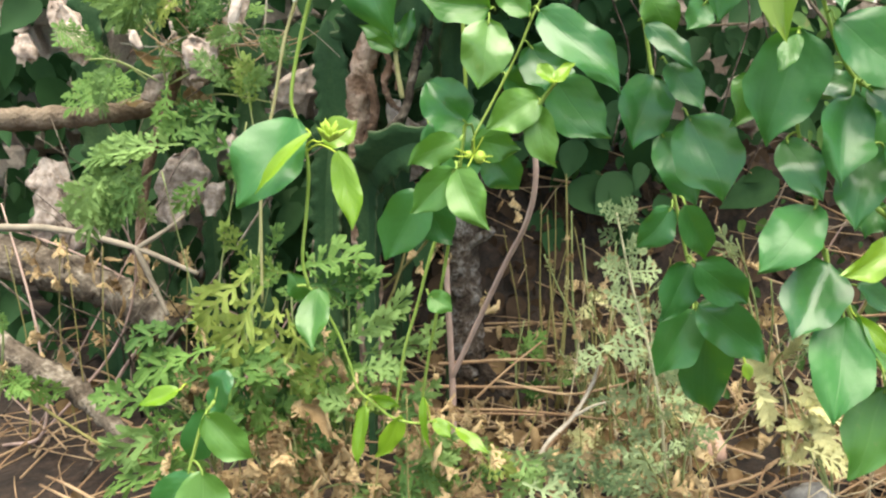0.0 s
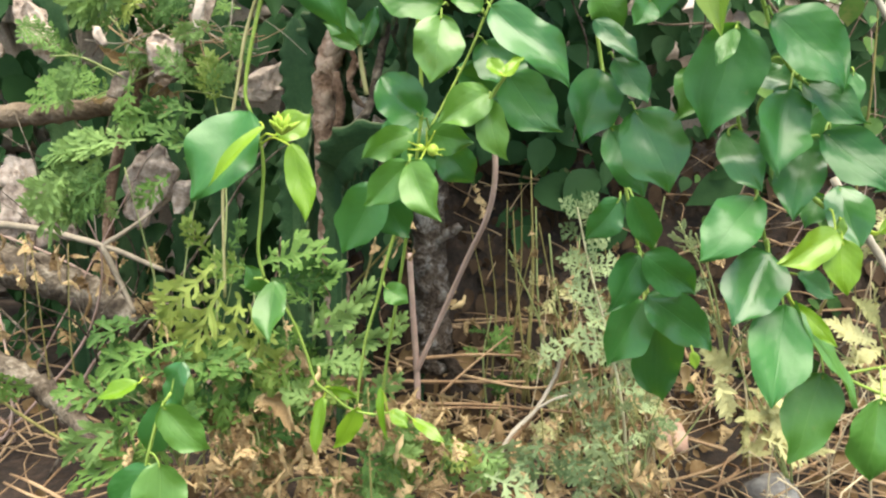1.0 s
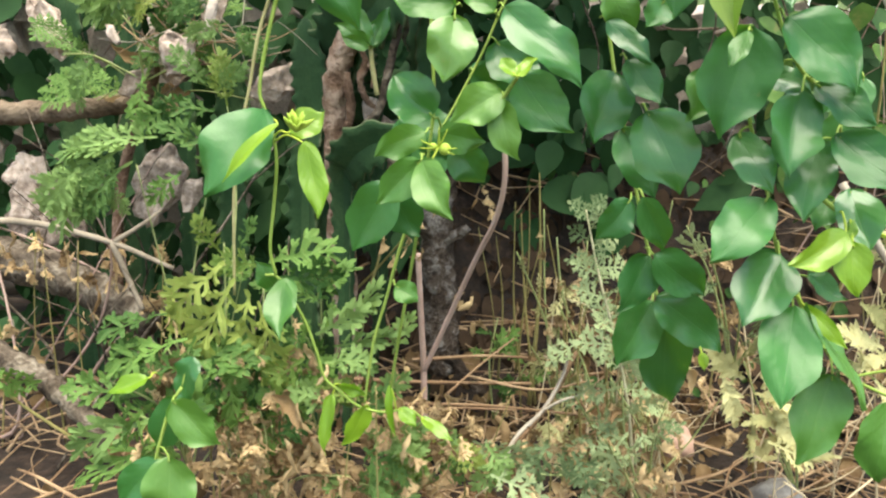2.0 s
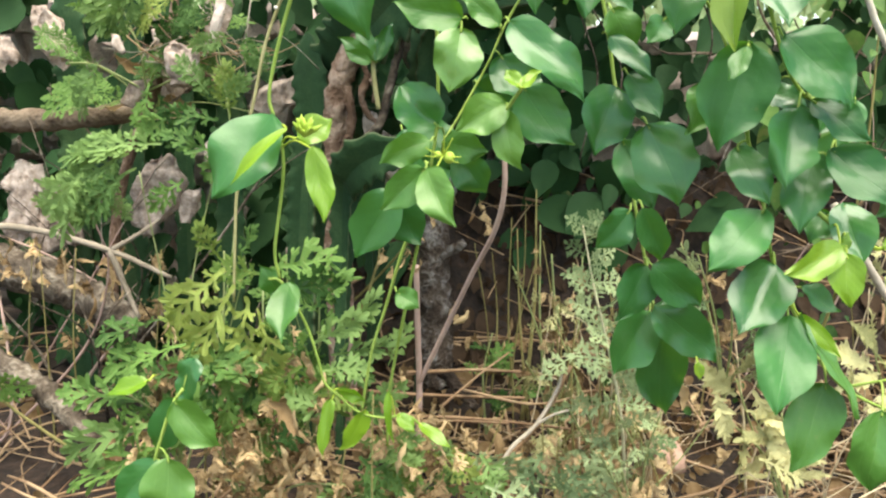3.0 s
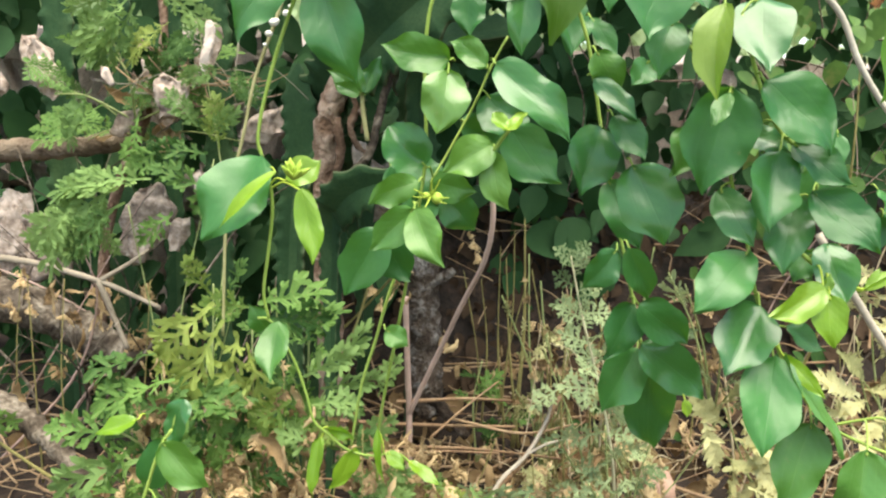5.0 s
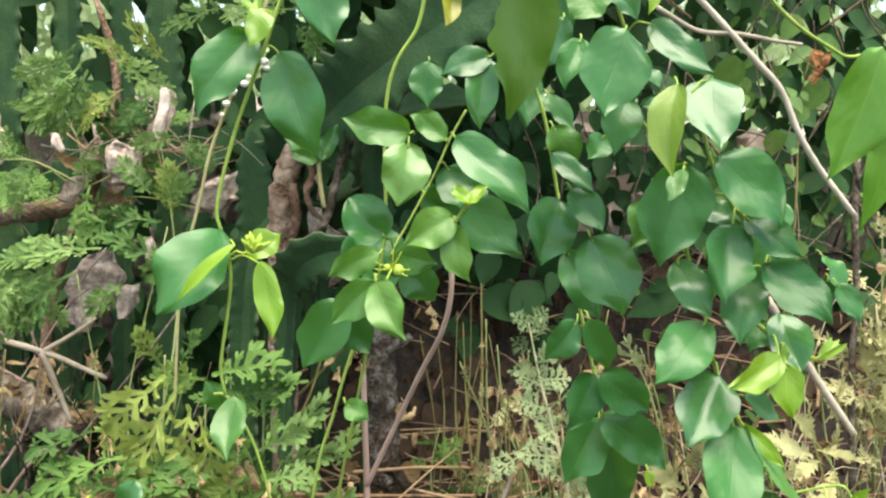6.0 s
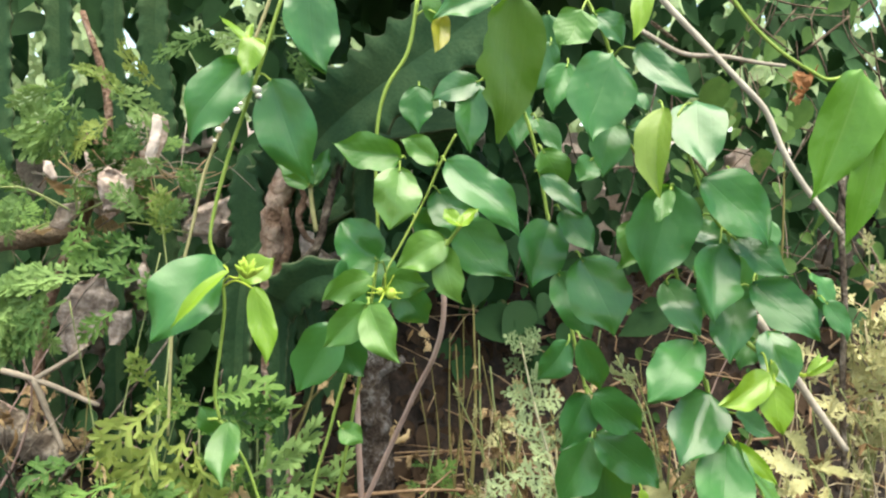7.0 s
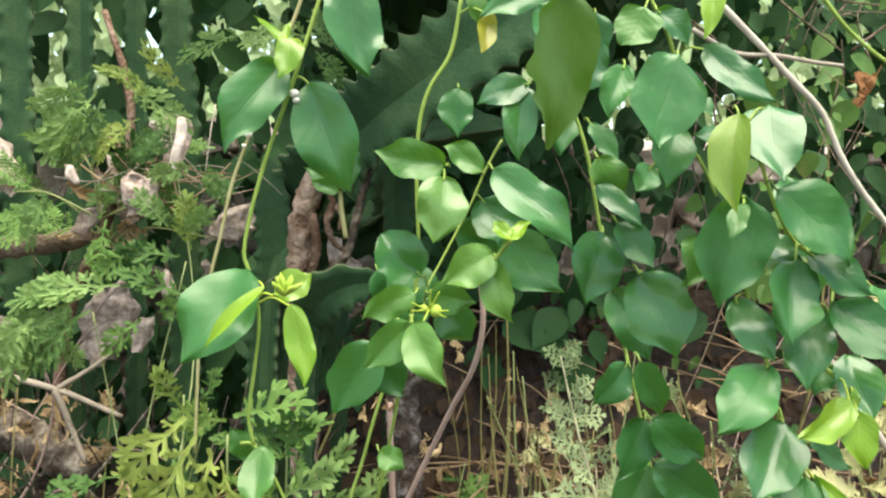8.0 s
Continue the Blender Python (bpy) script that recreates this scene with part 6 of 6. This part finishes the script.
for i in range(170):
    x, y = rng.uniform(0.04, 1.15), rng.uniform(0.88, 1.55)
    if x < 0.30 and y > 1.1 and rng.random() < 0.7:
        continue
    p = Vector((x, y, ground_height(x, y)))
    d = Vector((rng.gauss(0, 0.6), rng.gauss(0, 0.4), rng.uniform(-0.1, 0.9))).normalized() * rng.uniform(0.06, 0.26)
    bend = Vector((rng.gauss(0, 0.03), rng.gauss(0, 0.03), rng.uniform(0.0, 0.03)))
    v, f = tube_data(spline([p, p + d * 0.5 + bend, p + d - bend], 3), rng.choice((0.0010, 0.0014, 0.0022)), 4, 0.5)
    k = len(verts2)
    verts2 += v
    faces2 += [tuple(q + k for q in face) for face in f]
tagged(new("dry_grass", mesh_of("dry_grass", verts2, faces2, "pale_straw")), "pale bleached dry grass standing and fallen on the bank", "grass", kind="stuff")
tagged(new("straw_litter", mesh_of("straw_litter", verts, faces, "straw")), "tangle of dry tan straw and twigs on the ground", "litter", kind="stuff")


def scatter_leaves(name, label, count, box, keep, size, mat, seed, category="foliage"):
    rng = random.Random(seed)
    verts, faces = [], []
    while count > 0:
        p = Vector([rng.uniform(*b) for b in box])
        count -= 1
        if not keep(p):
            continue
        d = Vector((rng.gauss(0, 0.6), rng.gauss(0, 0.5), -0.8)).normalized()
        up = Vector((rng.gauss(0, 0.4), -1, 0.6))
        up = (up - d * up.dot(d)).normalized()
        s = d.cross(up)
        n = size * rng.choice((0.45, 0.7, 1.0, 1.0, 1.5)) * rng.uniform(0.8, 1.2)
        k = len(verts)
        w = n * rng.uniform(0.26, 0.36)
        bow = rng.uniform(-0.12, 0.12)
        rim = [(0, 0), (.09, .6), (.24, .97), (.45, .98), (.64, .75), (.84, .32), (1, 0)]
        rim += [(y, -x) for y, x in rim[-2:0:-1]]
        verts += [p + d * (n * y) + s * (w * x) + up * (n * (.10 * abs(x) + bow * y * y)) for y, x in rim] + [p + d * (n * .45) + up * (n * bow * .2)]
        faces += [(k + i, k + (i + 1) % 12, k + 12) for i in range(12)]
    tagged(new(name, mesh_of(name, verts, faces, mat)), label, category, kind="stuff")


HOLES = [(p[0], p[2], r) for p, r in (
    ((-0.651, 2.100, 1.152), 0.055), ((-0.379, 2.100, 1.095), 0.05), ((-0.052, 2.100, 0.955), 0.045), ((-0.948, 2.100, 1.516), 0.05),
    ((-0.839, 2.100, 1.578), 0.05), ((-0.701, 2.100, 1.557), 0.04), ((-0.660, 2.100, 1.622), 0.05), ((-0.576, 2.100, 1.556), 0.035),
    ((-0.448, 2.100, 1.477), 0.04), ((-0.525, 2.100, 1.316), 0.03), ((-0.770, 2.100, 1.348), 0.03), ((-0.950, 2.100, 1.227), 0.06),
    ((-0.763, 2.100, 1.090), 0.03), ((-0.805, 2.100, 1.225), 0.05), ((-1.010, 2.100, 1.271), 0.05), ((-1.071, 2.100, 1.211), 0.04),
    ((-0.830, 2.100, 1.587), 0.045), ((-0.831, 2.100, 1.516), 0.04), ((-0.702, 2.100, 1.609), 0.045), ((-0.653, 2.100, 1.604), 0.045), ((-0.946, 2.100, 1.438), 0.05),
    ((-0.716, 2.100, 1.464), 0.035), ((-0.460, 2.100, 1.463), 0.04), ((-0.452, 2.100, 1.390), 0.035), ((0.641, 2.100, 1.081), 0.04), ((0.686, 2.100, 1.266), 0.03), ((0.964, 2.100, 0.901), 0.035), ((1.269, 2.100, 1.427), 0.03), ((1.325, 2.100, 1.553), 0.03))]


def gaps(p):
    if p.z < ground_height(p.x, p.y):
        return False
    k = 2.1 / p.y
    if any((p.x * k - hx) ** 2 + ((p.z - 1.16) * k + 1.16 - hz) ** 2 < r * r for hx, hz, r in HOLES):
        return False
    n = noise.noise(Vector((p.x * 8, p.y * 0.6, p.z * 8)) + Vector((4, 0, 1)))
    return n < (0.5 if p.x < 0.55 else 0.13 if p.z > 1.05 else -0.1) if p.x > -0.15 else n < 0.30 and p.y < 2.2


scatter_leaves("back_foliage", "dense foliage of the shrub behind, shade put into its dark green", 20000, ((-3.6, 3.6), (1.75, 2.3), (0.2, 2.6)), gaps, 0.085, "shade_leaf", 31)
# Leaf mass above the view, added only to block light from bank and cavity.
scatter_leaves("overhead_foliage", "unseen leaf mass added overhead to shade the growth below", 10000, ((-2.6, 2.6), (1.05, 2.35), (1.64, 2.3)), lambda p: -0.12 < p.x < (0.62 if p.y > 1.28 else 0.42), 0.11, "shade_leaf", 32)
scatter_leaves("far_trees", "distant trees with sunlit haze put into their pale colour", 26000, ((-12, 9), (12, 15), (-0.2, 5)), lambda p: noise.noise(p * 0.6) > -0.2, 0.24, "far_leaf", 33, "trees")
scatter_leaves("dry_leaf_litter", "curled tan fallen leaves over the bank", 6500, ((-1.1, 1.3), (0.85, 1.9), (0.40, 0.56)), lambda p: ground_height(p.x, p.y) < p.z < ground_height(p.x, p.y) + 0.05 and (p.x > -0.35 or noise.noise(p * 9) > 0.25), 0.04, "dry", 34, "litter")

# Brown lowered to near black for the shade of the cavity.
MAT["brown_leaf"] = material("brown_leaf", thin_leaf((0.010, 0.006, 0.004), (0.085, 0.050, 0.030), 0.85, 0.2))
scatter_leaves("bank_leaf_litter", "dull brown leaves on the bank, its shade put into their colour", 26000, ((-0.15, 1.3), (1.40, 2.0), (0.40, 1.0)), lambda p: -0.01 < p.z - ground_height(p.x, p.y) < 0.03, 0.045, "brown_leaf", 37, "litter")
scatter_leaves("bank_weeds", "small green weeds creeping over the bank", 1500, ((0.05, 1.3), (1.42, 2.0), (0.42, 0.98)), lambda p: ground_height(p.x, p.y) < p.z < ground_height(p.x, p.y) + 0.13 and noise.noise(p * 6) > 0.12 and p.x > 0.30, 0.036, "herb", 35, "weeds")

# ---- thin dead twigs within the shrub ----
rng = random.Random(71)
verts, faces = [], []
for i in range(90):
    p = Vector((rng.uniform(0.62, 1.35), rng.uniform(1.30, 1.72), rng.uniform(0.85, 1.65)))
    d = Vector((rng.gauss(0.1, 0.5), rng.gauss(0, 0.2), rng.gauss(0.3, 0.6))).normalized() * rng.uniform(0.08, 0.34)
    bend = Vector((rng.gauss(0, 0.03), 0, rng.gauss(0, 0.03)))
    v, f = tube_data(spline([p, p + d * 0.5 + bend, p + d], 4), rng.choice((0.0014, 0.0020, 0.0032)), 5, 0.4, 0.1, i)
    k = len(verts)
    verts += v
    faces += [tuple(q + k for q in face) for face in f]
tagged(new("dead_twigs", mesh_of("dead_twigs", verts, faces, "bark_mid")), "thin grey-brown dead twigs caught in the shrub", "twigs", kind="stuff")
scatter_leaves("inner_leaves", "small dusty green leaves on the shrub's inner twigs", 420, ((0.60, 1.35), (1.30, 1.72), (0.85, 1.65)), lambda p: noise.noise(p * 5) > 0.05, 0.05, "herb", 36)

# ---- tangle of bare twigs on the bank ----
rng = random.Random(44)
for i in range(34):
    x, y = rng.uniform(-0.95, -0.35), rng.uniform(1.2, 1.75)
    if i >= 26:
        x, y = rng.uniform(0.70, 1.15), rng.uniform(1.35, 1.7)
    p = Vector((x, y, ground_height(x, y)))
    d = Vector((rng.uniform(-0.5, 0.6) if i < 26 else rng.uniform(0.0, 0.6), rng.uniform(-0.25, 0.25), rng.uniform(0.5, 1.0))).normalized()
    n = rng.uniform(0.25, 0.75) if i < 26 else rng.uniform(0.4, 0.8)
    bend = Vector((rng.gauss(0, 0.09), rng.gauss(0, 0.05), rng.gauss(0, 0.04)))
    twig = thing("bare_twig", p, "thin bare grey-brown twig in the tangle", "twig", "bare twigs")
    line = spline([p, p + d * (n * 0.4) + bend, p + d * (n * 0.75) + bend * 0.4, p + d * n - bend], 5)
    tube("twig_wood", line, rng.uniform(0.002, 0.0045), rng.choice(("bark", "dry_stem", "pink_stem")), twig, 6, 0.4, 0.15, seed=i)
    for k in range(rng.randrange(1, 4)):
        q = line[rng.randrange(4, len(line) - 2)]
        e = (d + Vector((rng.uniform(-1, 1), rng.uniform(-0.5, 0.5), rng.uniform(-0.2, 0.5)))).normalized() * rng.uniform(0.06, 0.2)
        tube("side_twig", [q, q + e * 0.5 + Vector((0, 0, 0.006)), q + e], 0.0016, "bark", twig, 5, 0.5, 0.1)
